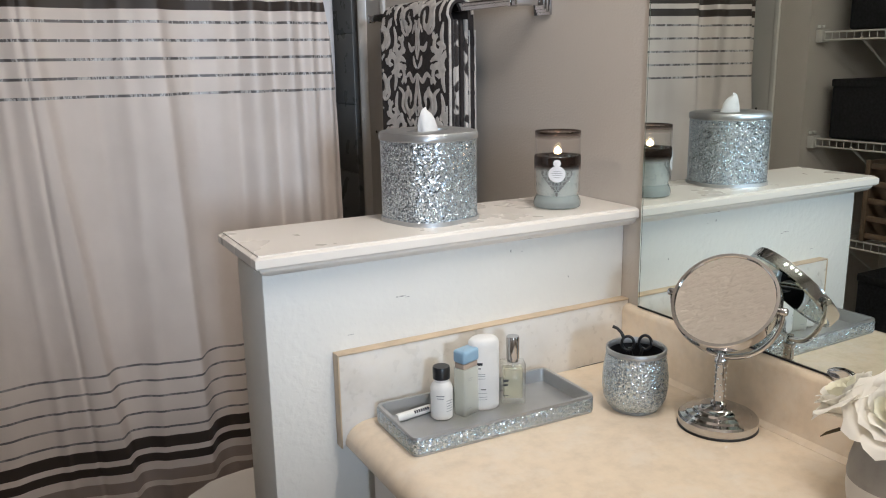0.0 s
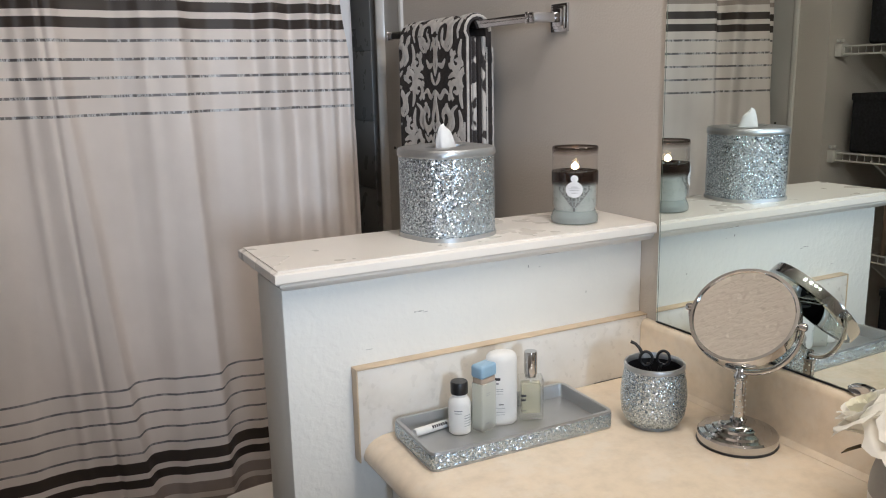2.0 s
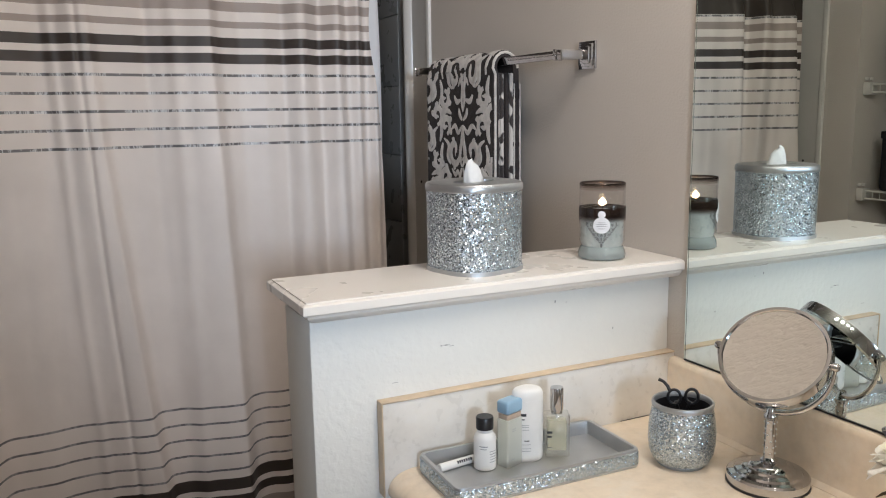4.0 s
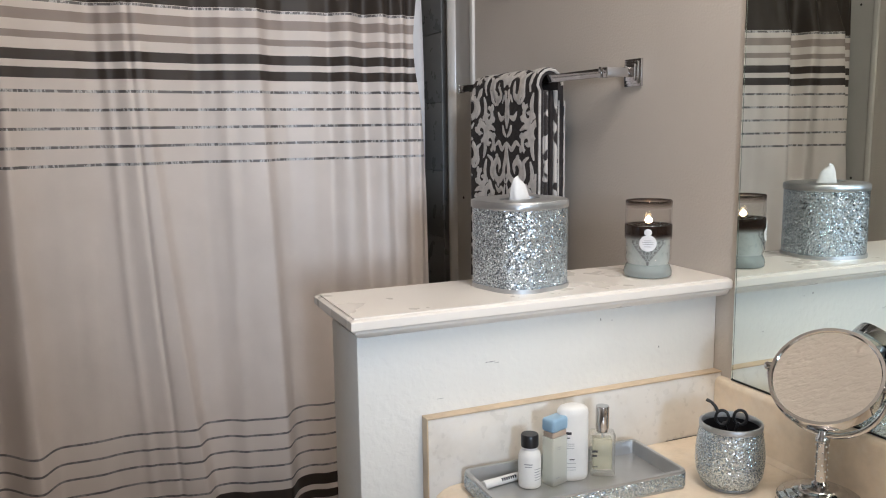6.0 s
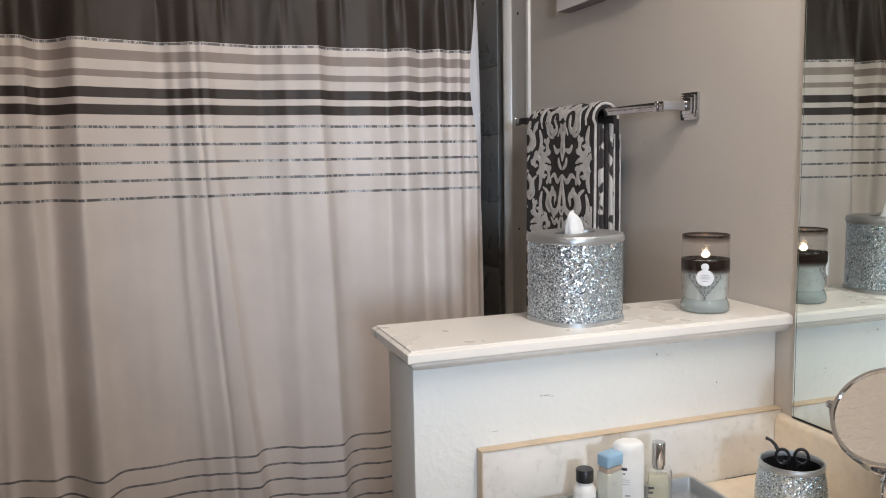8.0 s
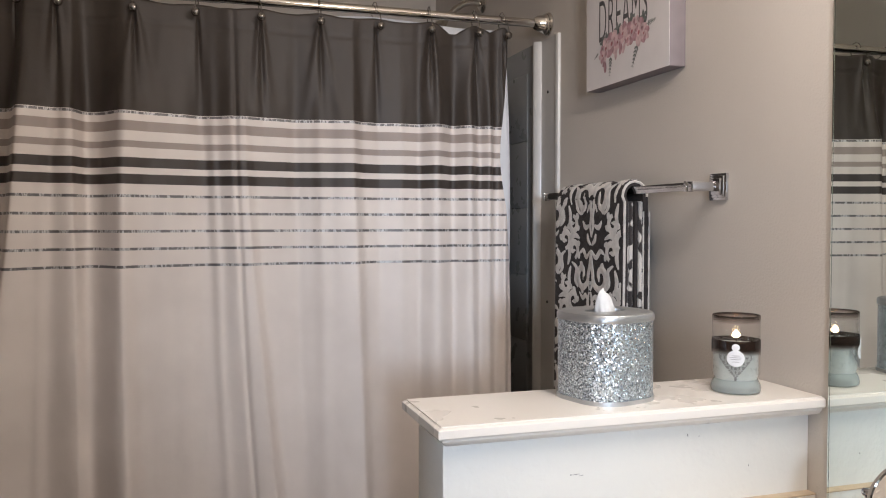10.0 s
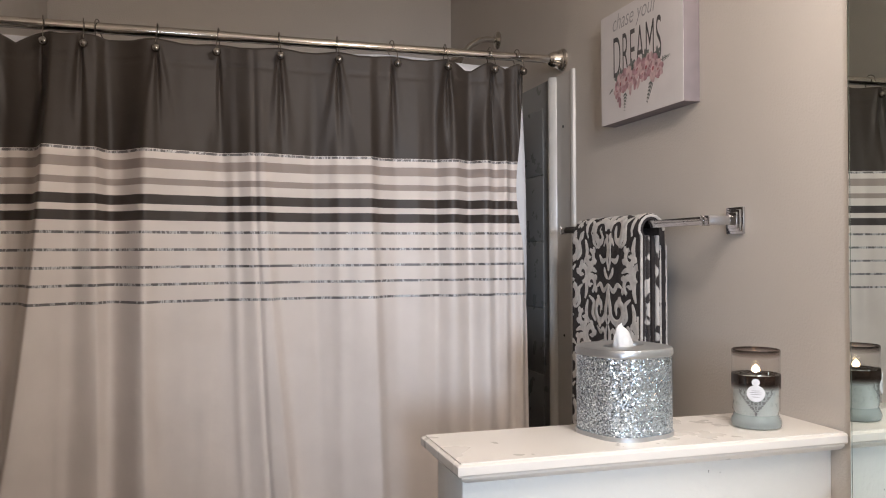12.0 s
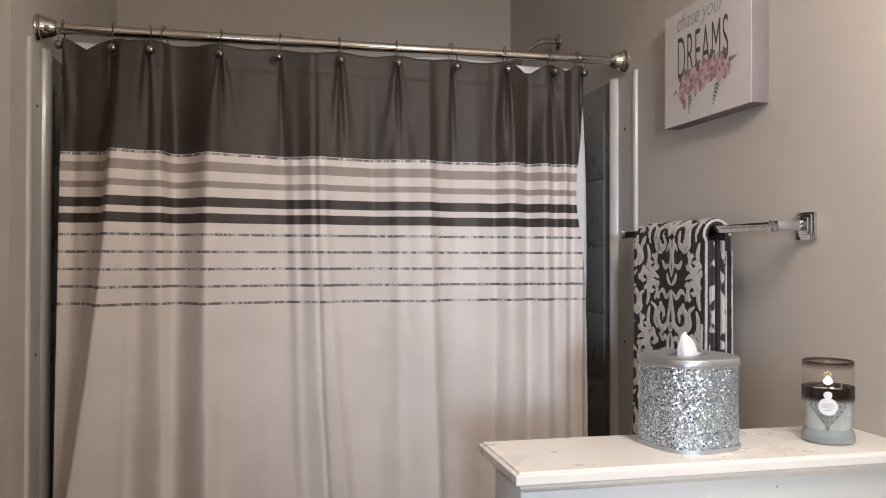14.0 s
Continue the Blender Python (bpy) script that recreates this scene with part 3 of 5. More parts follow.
def shower_curtain():
    def x_at(s, z):
        flare = 0.018 * (1.93 - z)
        tuck = 0.030 * math.exp(-((z - 1.60) / 0.20) ** 2)
        return (-1.470 - flare * 0.7) * (1 - s) + (-0.130 - tuck + flare * 0.6) * s

    def z_top(s):
        x = -1.470 + 1.340 * s
        h = sorted(abs(x - k) for k in HOOKS)[0]
        sag = 0.026 if x < -1.355 or x > -0.36 else 0.006
        return 1.954 - sag * min(1, h / 0.055) ** 1.4

    bm = curtain_sheet("curtain", x_at, z_top, 0.14, lambda x, z: ROD_Y - 0.012 - curtain_depth(x, z), 620, 290)
    ob = part("shower_curtain", bm, fabric_stripes())
    so = ob.modifiers.new("thickness", "SOLIDIFY")
    so.thickness, so.offset = 0.0008, 0
    tagged(ob, "white fabric shower curtain with grey heading and dark stripes", "shower curtain")

    def liner_top(s):
        x = -1.455 + 1.33 * s
        return 1.952 - 0.004 * noise.noise((x * 6, 0, 2)) + 0.011 * math.exp(-((x + 0.48) / 0.13) ** 2) + 0.006 * math.exp(-((x + 0.96) / 0.06) ** 2)

    def liner_x(s, z):
        out = 0.045 * math.sin(max(0, min(1, (1.93 - z) / 1.0)) * math.pi) ** 0.7
        return -1.455 * (1 - s) + (-0.132 + out * 0.42) * s

    bm = curtain_sheet("liner", liner_x, liner_top, 0.16, lambda x, z: ROD_Y + 0.012 + 0.008 * noise.noise((x * 9, z * 0.8, 4)), 120, 40)
    ob = part("curtain_liner", bm, LINER)
    so = ob.modifiers.new("thickness", "SOLIDIFY")
    so.thickness, so.offset = 0.0006, 0
    tagged(ob, "plain white liner behind the striped shower curtain", "curtain liner")


shower_curtain()


def curtain_ring():
    t = thing("curtain_ring", HOOKS[0], ROD_Y, 1.927, "nickel wire curtain ring with a ball end", "curtain ring", "rings on the shower rod")
    front = -0.045
    pts = [(0, front, 0.0), (0, front - 0.006, 0.012), (0, front + 0.004, 0.034)]
    for i in range(13):
        a = radians(200 - i * 20)
        pts.append((0, 0.021 * math.cos(a), 0.051 + 0.021 * math.sin(a)))
    pts += [(0, 0.016, 0.03), (0, 0.010, 0.012)]
    part("wire", tube(pts, 0.0013, 8), RING_METAL, t)
    part("ball", lathe([(0, -0.0105)] + [(0.0105 * math.cos(radians(a)), 0.0105 * math.sin(radians(a))) for a in range(-75, 90, 15)] + [(0, 0.0105)], 20, m=Matrix.Translation((0, front - 0.003, 0))), RING_METAL, t)
    for k in HOOKS[1:]:
        copy_thing(t, pose(k, ROD_Y, 1.927, 0, 0, random.uniform(-14, 14)))
    # one ring turned round, its ball behind the cloth
    copy_thing(t, pose(-1.238, ROD_Y, 1.927, 0, 0, 168))


curtain_ring()


def shower_head():
    t = thing("shower_fixture", 0, 2.64, 2.17, "brushed nickel shower head on a bent arm", "shower head")
    part("flange", lathe([(0, 0), (0.03, 0), (0.031, 0.004), (0.024, 0.012), (0.014, 0.016), (0, 0.016)], 28, m=Matrix.Rotation(-math.pi / 2, 4, "Y")), NICKEL, t)
    part("arm", tube([(-0.01, 0, 0), (-0.04, 0, 0.002), (-0.07, 0, -0.004), (-0.10, 0, -0.022), (-0.125, 0, -0.048), (-0.14, 0, -0.066)], 0.0105, 14), NICKEL, t)
    part("head", lathe([(0, 0), (0.013, 0), (0.016, -0.02), (0.03, -0.04), (0.042, -0.055), (0.042, -0.066), (0, -0.067)], 28, m=Matrix.Translation((-0.138, 0, -0.06)) @ Matrix.Rotation(radians(32), 4, "Y")), NICKEL, t)


shower_head()

# ---- toilet behind the half wall ----
def toilet():
    t = thing("toilet", 0, 1.655, 0, "off-white toilet with closed lid beside the bathtub", "toilet")
    def oval(x0, x1, w, n=36):
        pts = []
        for i in range(n):
            a = 2 * math.pi * i / n
            c, s = math.cos(a), math.sin(a)
            x = (x0 + x1) / 2 + (x1 - x0) / 2 * (math.copysign(abs(c) ** 0.85, c))
            pts.append((x, w / 2 * math.copysign(abs(s) ** 0.8, s)))
        return pts
    bm = prism(oval(-0.66, -0.22, 0.32), 0.30, 0.385, bevel=0.02)
    bm = prism(oval(-0.58, -0.2, 0.22), 0.0, 0.31, bm=bm, bevel=0.01)
    part("bowl", bm, PORCELAIN, t)
    part("seat", prism(oval(-0.69, -0.23, 0.36), 0.386, 0.405, bevel=0.006), PORCELAIN, t)
    part("lid", prism(oval(-0.70, -0.225, 0.37), 0.406, 0.424, bevel=0.008, seg=3), PORCELAIN, t)
    tank = part("tank", box((-0.21, -0.23, 0.38), (-0.004, 0.23, 0.72), 0.02, 3), PORCELAIN, t)
    part("tank_lid", box((-0.22, -0.24, 0.7205), (-0.003, 0.24, 0.755), 0.01, 3), PORCELAIN, t)
    part("flush_lever", tube([(-0.215, -0.17, 0.66), (-0.228, -0.17, 0.66), (-0.230, -0.10, 0.655)], 0.006, 10), CHROME, tank, "chrome flush lever")


toilet()


# ---- linen closet seen in the mirror ----
def wire_shelf(z):
    t = thing("wire_shelf", LEFT - 0.04, 1.25, z, "white coated wire shelf in the linen closet", "shelf", "wire shelves in the closet")
    part("lip", join(tube([(0, -0.64, 0.0), (0, 0.63, 0.0)], 0.003, 8), tube([(0, -0.64, -0.026), (0, 0.63, -0.026)], 0.003, 8)), WIRE_WHITE, t, "front lip rails")
    bm = bmesh.new()
    for i in range(48):
        y = -0.63 + i * 0.0268
        tube([(0, y, -0.026), (0, y, 0.001), (-0.45, y, 0.001)], 0.0012, 6, bm=bm)
    part("wires", bm, WIRE_WHITE, t)
    part("end_bracket", box((-0.03, 0.632, -0.034), (0.012, 0.658, 0.008), 0.003), WIRE_WHITE, t, "white plastic end bracket")
    for x in (-0.02, 0.0):
        part("anchor", box((x - 0.005, 0.645, 0.014), (x + 0.005, 0.659, 0.024), 0.002), WIRE_WHITE, t)
    part("brace", tube([(-0.005, 0.5, -0.02), (-0.44, 0.5, -0.30)], 0.004, 8), WIRE_WHITE, t, "diagonal support brace")


for shelf_z in (0.366, 0.765, 1.095, 1.452):
    wire_shelf(shelf_z)


def fabric_bin(y0, y1, z, h):
    t = thing("storage_bin", -1.79, (y0 + y1) / 2, z, "black fabric storage bin on the closet shelf", "storage bin", "bins in the closet")
    w = y1 - y0
    bm = box((-0.2, -w / 2, 0.0), (0.215, w / 2, h), 0.012, 3)
    part("body", bm, DARK_FABRIC, t)
    part("rim", prism(rounded(0.425, w + 0.008, 0.015), h - 0.02, h + 0.004, bevel=0.003, m=Matrix.Translation((0.0075, 0, 0))), DARK_FABRIC, t)


fabric_bin(1.20, 1.84, 1.0985, 0.195)
fabric_bin(1.22, 1.80, 1.4555, 0.21)
fabric_bin(1.2, 1.68, 0.3695, 0.28)


def slatted_crate():
    t = thing("slatted_crate", -1.72, 1.60, 0.7685, "dark wooden slatted crate on the closet shelf", "crate")
    for y in (-0.075, 0.075):
        part("stile", box((0.14, y - 0.008, 0), (0.155, y + 0.008, 0.272), 0.002), CRATE_WOOD, t)
        part("side", box((-0.15, y - 0.006, 0), (0.139, y + 0.006, 0.27), 0.002), CRATE_WOOD, t)
    for i in range(5):
        z = 0.012 + i * 0.058
        part("slat", box((0.141, -0.066, z), (0.152, 0.066, z + 0.018), 0.002), CRATE_WOOD, t)
    part("back", box((-0.15, -0.068, 0), (-0.14, 0.068, 0.27), 0.001), CRATE_WOOD, t)


slatted_crate()

# ---- towel bar and towel ----
BAR_X, BAR_Z = -0.066, 1.485


def towel_bar():
    t = thing("towel_bar", 0, 1.3295, BAR_Z, "polished chrome square towel bar on the wall", "towel bar")
    for y in (0.0, 0.61):
        p = part("post", box((BAR_X - 0.006, y - 0.011, -0.009), (-0.012, y + 0.011, 0.009), 0.0015), CHROME, t)
        bm = bmesh.new()
        for d, h in ((0.006, 0.026), (0.010, 0.021), (0.014, 0.016)):
            box((-d, y - h, -h), (-0.0005, y + h, h), 0.0012, bm=bm)
        part("wall_plate", bm, CHROME, p, "stepped square wall plate")
    part("bar", box((BAR_X - 0.007, 0.0115, -0.008), (BAR_X + 0.007, 0.643, 0.008), 0.0012), CHROME, t)
    for y in (0.008, 0.648):
        part("end_cap", box((BAR_X - 0.0085, y - 0.0035, -0.0105), (BAR_X + 0.0085, y + 0.0045, 0.0105), 0.001), CHROME, t)


towel_bar()

TOWEL_DARK = material("charcoal_terry", (0.034, 0.028, 0.028), rough=0.95, vary=0.2, scale=60, grain=0.9, grain_scale=700, depth=0.002)
TOWEL_PALE = material("pale_grey_terry", (0.60, 0.57, 0.54), rough=0.95, vary=0.12, scale=60, grain=0.9, grain_scale=700, depth=0.002, sheen=0.2)


def two_tone(name, dark, pale):
    """Terry seen edge on: dark and pale blotches of the woven pattern."""
    m = material(name, pale, rough=0.95, vary=0.1, scale=60, grain=0.9, grain_scale=700, depth=0.002, sheen=0.2)
    nt = m.node_tree
    b = nt.nodes["Principled BSDF"]
    tc = nt.nodes.new("ShaderNodeTexCoord")
    n1 = node(nt, "ShaderNodeTexNoise", Scale=34.0, Detail=1.0, Roughness=0.4)
    nt.links.new(tc.outputs["Object"], n1.inputs["Vector"])
    f = ramp(nt, n1.outputs["Fac"], [(0.47, dark), (0.51, pale)])
    nt.links.new(f.outputs[0], b.inputs["Base Color"])
    return m


TOWEL_MIX = two_tone("damask_terry", (0.034, 0.028, 0.028), (0.60, 0.57, 0.54))


def towel_front(y, z):
    """The x of the towel's front face."""
    return -0.096 - 0.004 * noise.noise((y * 12, z * 3, 1)) - 0.010 * max(0, (1.46 - z)) + 0.004 * math.cos((y - 1.73) * 30)


def spiral(cy, cz, r, a0, turns, w):
    """A tapering scroll: points with widths, from its tail inwards."""
    pts = []
    n = max(10, int(abs(turns) * 18))
    for i in range(n + 1):
        s = i / n
        rr = r * (1 - 0.80 * s)
        a = radians(a0) + turns * 2 * math.pi * s
        pts.append((cy + rr * math.cos(a), cz + rr * math.sin(a), w * (0.35 + 0.65 * math.sin(math.pi * min(1, s * 0.8 + 0.12)))))
    # a round end like a bud
    y, z, _ = pts[-1]
    pts += [(y + 0.001 * k * math.cos(a), z + 0.001 * k * math.sin(a), w * 1.2 - 0.0008 * k) for k in (1, 2, 3)]
    return pts


def stroke(points, w):
    """A smooth leaf-like stroke through a few points, thick in the middle."""
    out = []
    for i in range(len(points) - 1):
        p0, p1 = points[max(0, i - 1)], points[i]
        p2, p3 = points[i + 1], points[min(len(points) - 1, i + 2)]
        for k in range(6):
            s = k / 6
            f = lambda a, b, c, d: 0.5 * (2 * b + (c - a) * s + (2 * a - 5 * b + 4 * c - d) * s * s + (3 * b - a - 3 * c + d) * s ** 3)
            out.append((f(p0[0], p1[0], p2[0], p3[0]), f(p0[1], p1[1], p2[1], p3[1])))
    out.append(points[-1])
    n = len(out) - 1
    return [(a, b, w * (0.25 + 0.75 * math.sin(math.pi * i / n))) for i, (a, b) in enumerate(out)]


def damask_half():
    """Half of one damask motif, to be mirrored about zero; metres across and up."""
    out = []
    for cy, cz, r, a0, turns, w in ((0.036, 0.060, 0.031, 205, -1.1, 0.0072), (0.038, 0.158, 0.030, 165, 1.1, 0.0072),
                                    (0.074, 0.108, 0.020, 275, 1.0, 0.0060), (0.076, 0.206, 0.019, 250, -1.0, 0.0060), (0.080, 0.016, 0.018, 95, 1.0, 0.0060)):
        pts = spiral(cy, cz, r, a0, turns, w)
        out.append(pts)
        # leaf lobes along the outer side of the scroll
        turn = 1 if turns > 0 else -1
        for k in (2, 5, 9, 13):
            if k < len(pts) - 4:
                y, z, _ = pts[k]
                a = math.atan2(z - cz, y - cy)
                b = a - turn * 0.9
                out.append(stroke([(y, z), (y + 0.006 * math.cos(a), z + 0.006 * math.sin(a)), (y + 0.007 * math.cos(a) + 0.007 * math.cos(b), z + 0.007 * math.sin(a) + 0.007 * math.sin(b))], 0.0056))
    out += [
        stroke([(0.000, -0.006), (0.006, 0.014), (0.003, 0.036), (0.012, 0.052), (0.022, 0.040)], 0.0052),
        stroke([(0.010, 0.060), (0.003, 0.084), (0.010, 0.106), (0.003, 0.128)], 0.0058),
        stroke([(0.002, 0.130), (0.011, 0.152), (0.004, 0.178), (0.001, 0.206)], 0.0056),
        stroke([(0.006, 0.108), (0.020, 0.120), (0.034, 0.114), (0.050, 0.124)], 0.0048),
        stroke([(0.014, 0.100), (0.026, 0.094), (0.046, 0.092)], 0.0046),
        stroke([(0.004, 0.204), (0.020, 0.192), (0.036, 0.204), (0.052, 0.198)], 0.0050),
        stroke([(0.002, 0.214), (0.014, 0.224), (0.018, 0.236)], 0.0046),
        stroke([(0.050, 0.036), (0.064, 0.050), (0.060, 0.072), (0.076, 0.084)], 0.0050),
        stroke([(0.056, 0.132), (0.068, 0.146), (0.064, 0.168), (0.082, 0.180)], 0.0050),
        stroke([(0.010, 0.016), (0.028, 0.012), (0.040, 0.024)], 0.0050),
        stroke([(0.084, 0.056), (0.090, 0.076), (0.086, 0.098)], 0.0050),
        stroke([(0.086, 0.130), (0.092, 0.150), (0.086, 0.172)], 0.0050),
        stroke([(0.052, 0.226), (0.070, 0.232), (0.086, 0.226)], 0.0046),
    ]
    return out


def towel():
    y0, y1, low = 1.537, 1.850, 0.98
    t = thing("bath_towel", 0, 0, 0, "charcoal and pale grey damask towel over the towel bar", "towel")
    thick = 0.013
    bm = bmesh.new()
    ny, sections = 40, []
    for i in range(ny + 1):
        y = y0 + (y1 - y0) * i / ny
        bulge = 0.003 * noise.noise((y * 25, 0, 7)) + 0.003 * math.sin(y * 70)
        outer, inner = [], []
        for k in range(27):
            z = low + (1.462 - low) * k / 26
            x = towel_front(y, z)
            outer.append((x, z))
            inner.append((x + thick, z))
        for k in range(9):
            a = math.pi - math.pi * k / 8
            outer.append((-0.064 + 0.033 * math.cos(a), 1.472 + (0.036 + bulge) * math.sin(a)))
            inner.append((-0.064 + 0.020 * math.cos(a), 1.472 + (0.0235 + bulge) * math.sin(a)))
        for k in range(14):
            z = 1.455 - (1.455 - low - 0.02) * k / 13
            xb = -0.030 + 0.005 * noise.noise((y * 8, z * 4, 3))
            outer.append((xb, z))
            inner.append((xb - thick, z))
        loop = outer + inner[::-1]
        sections.append([bm.verts.new((x, y, z)) for x, z in loop])
    n = len(sections[0])
    for a, b in zip(sections, sections[1:]):
        for k in range(n):
            j = (k + 1) % n
            bm.faces.new((a[k], a[j], b[j], b[k]))
    m = n // 2
    for s in (sections[0], sections[-1]):
        for k in range(m - 1):
            bm.faces.new((s[k], s[k + 1], s[n - 2 - k], s[n - 1 - k]))
    part("cloth", bm, TOWEL_DARK, t)

    # woven scrolls, standing a little proud of the pile
    bm = bmesh.new()

    def surface(y, z):
        if z <= 1.462:
            return (towel_front(y, z), z, (-1, 0))
        a = math.pi - (z - 1.462) / 0.036
        return (-0.064 + 0.033 * math.cos(a), 1.472 + 0.037 * math.sin(a), (math.cos(a), math.sin(a)))

    def ribbon(pts):
        left, right = [], []
        for i, (y, z, w) in enumerate(pts):
            a, b = pts[max(0, i - 1)], pts[min(len(pts) - 1, i + 1)]
            dy, dz = b[0] - a[0], b[1] - a[1]
            q = math.hypot(dy, dz) or 1
            left.append((y - dz / q * w, z + dy / q * w))
            right.append((y + dz / q * w, z - dy / q * w))
        rows = []
        for (ly, lz), (ry, rz) in zip(left, right):
            row = []
            for s, lift in ((0, -0.001), (0.12, 0.0009), (0.5, 0.0012), (0.88, 0.0009), (1, -0.001)):
                y = min(max(ly + (ry - ly) * s, y0 + 0.002), y1 - 0.002)
                z = max(lz + (rz - lz) * s, low + 0.002)
                x, zz, nrm = surface(y, min(z, 1.53))
                row.append(bm.verts.new((x + nrm[0] * lift, y, zz + nrm[1] * lift)))
            rows.append(row)
        for a, b in zip(rows, rows[1:]):
            for k in range(4):
                try:
                    bm.faces.new((a[k], a[k + 1], b[k + 1], b[k]))
                except ValueError:
                    pass

    half = damask_half()
    for cy, shift in ((1.668, 0.0), (1.892, -0.146), (1.444, -0.146)):
        for rep in range(-1, 4):
            base = 1.50 - 0.292 * rep + shift - 0.11
            for side in (1, -1):
                for pts in half:
                    real = [(cy + side * a * 1.24, base + b * 1.24, w * 1.5) for a, b, w in pts]
                    ys, zs = [p[0] for p in real], [p[1] for p in real]
                    if max(ys) < y0 + 0.006 or min(ys) > y1 - 0.006 or max(zs) < low or min(zs) > 1.53:
                        continue
                    real = [p for p in real if y0 + 0.002 < p[0] < y1 - 0.002 and low < p[1] < 1.535]
                    if len(real) > 2:
                        ribbon(real)
    part("woven_pattern", bm, TOWEL_PALE, t, "pale grey woven damask scrolls")
    # pale hems along the near edges of both layers
    bm = tube([(towel_front(y0, low + 0.48 * k / 16) + 0.005, y0 - 0.001, low + 0.48 * k / 16) for k in range(17)] +
              [(-0.064 + 0.030 * math.cos(math.pi - a * math.pi / 8), y0 - 0.001, 1.472 + 0.033 * math.sin(math.pi - a * math.pi / 8)) for a in range(9)], 0.0030, 8)
    part("hem", bm, TOWEL_PALE, t, "pale hem")
    bm = bmesh.new()
    for k in (0, 4):
        x = -0.030 - 0.013 + 0.0035 * k
        tube([(x, y0 - 0.002 - 0.004 * (k == 2), 1.44 - 0.46 * j / 10 + 0.004 * noise.noise((k, j, 3))) for j in range(11)], 0.0019 + 0.0008 * (k % 2), 8, bm=bm)
    part("back_hem", bm, TOWEL_PALE, t, "pale edges of the back layer")
    # folded layers between front and back, showing at the near end
    for k, (x, mt) in enumerate(((-0.079, TOWEL_MIX), (-0.069, TOWEL_MIX), (-0.058, TOWEL_DARK), (-0.048, TOWEL_MIX))):
        bm = box((x - 0.0042, y0 + 0.004 - 0.002 * k, low + 0.03), (x + 0.0042, y1 - 0.05, 1.462), 0.0035, 3)
        for v in bm.verts:
            v.co.x += 0.003 * noise.noise((k, v.co.z * 9, 2))
        part("inner_fold", bm, mt, t)
    bm = bmesh.new()
    for k in range(9):
        z = 1.42 - 0.05 * k
        box((-0.046 + 0.006 * (k % 2), y0 - 0.0035, z - 0.014), (-0.029, y0 + 0.001, z + 0.010 - 0.006 * (k % 3)), 0.003, bm=bm)
    part("back_pattern", bm, TOWEL_DARK, t, "dark woven pattern on the back layer")["kind"] = "stuff"


towel()

# ---- sign ----
def flat_text(name, body, width, height, mat, parent, y, z, shear=0.0, x=-0.0402, label="", offset=0.0, space=1.0):
    cu = bpy.data.curves.new(name, "FONT")
    cu.body, cu.extrude, cu.shear, cu.offset, cu.space_character = body, 0.0, shear, offset, space
    tmp = bpy.data.objects.new("tmp", cu)
    scene.collection.objects.link(tmp)
    dg = bpy.context.evaluated_depsgraph_get()
    me = bpy.data.meshes.new_from_object(tmp.evaluated_get(dg))
    bpy.data.objects.remove(tmp)
    co = np.array([v.co for v in me.vertices])
    lo, hi = co.min(0), co.max(0)
    for v in me.vertices:
        u = (v.co.x - lo[0]) / (hi[0] - lo[0])
        w = (v.co.y - lo[1]) / (hi[1] - lo[1])
        v.co = (x, y - u * width, z + w * height)
    me.name = name
    me.materials.clear()
    me.materials.append(mat)
    ob = new(name, me)
    ob.parent = parent
    if label:
        ob["label"] = label
    return ob


SIGN_FACE = material("printed_canvas", (0.70, 0.665, 0.66), rough=0.7, vary=0.03, scale=12, grain=0.2, grain_scale=900)
SIGN_SIDE = material("mauve_canvas_edge", (0.24, 0.205, 0.215), rough=0.7, vary=0.06, scale=20)
INK_DARK = material("dark_ink", (0.10, 0.092, 0.095), rough=0.7, vary=0.15, scale=60)
INK_GREY = material("grey_ink", (0.36, 0.35, 0.36), rough=0.7, vary=0.1, scale=60)
INK_ROSE = material("rose_ink", (0.46, 0.27, 0.30), rough=0.7, vary=0.28, scale=70)
INK_PALE = material("pale_rose_ink", (0.62, 0.45, 0.46), rough=0.7, vary=0.2, scale=70)
INK_DEEP = material("deep_rose_ink", (0.36, 0.12, 0.14), rough=0.7, vary=0.2, scale=70)
INK_LEAF = material("sage_ink", (0.17, 0.18, 0.17), rough=0.7, vary=0.25, scale=70)


def disc(bm, y, z, ry, rz, ang, x, n=14, wob=0.12, seed=0):
    rnd = random.Random(seed)
    ca, sa = math.cos(ang), math.sin(ang)
    vs = []
    for i in range(n):
        a = 2 * math.pi * i / n
        k = 1 + rnd.uniform(-wob, wob)
        u, v = ry * k * math.cos(a), rz * k * math.sin(a)
        vs.append(bm.verts.new((x, y + u * ca - v * sa, z + u * sa + v * ca)))
    bm.faces.new(vs)


def sprig(bm, y, z, length, ang, x):
    """A stem with paired small leaves."""
    dy, dz = math.cos(ang), math.sin(ang)
    for i in range(1, 7):
        s = length * i / 6
        for side in (-1, 1):
            a = ang + side * 0.75
            ll = length * 0.17 * (1.25 - i / 8)
            disc(bm, y + dy * s + math.cos(a) * ll * 0.7, z + dz * s + math.sin(a) * ll * 0.7, ll * 0.62, ll * 0.26, a, x, 8, 0.05, i)
    disc(bm, y + dy * length / 2, z + dz * length / 2, length / 2, 0.0011, ang, x - 0.00006, 8, 0.0)


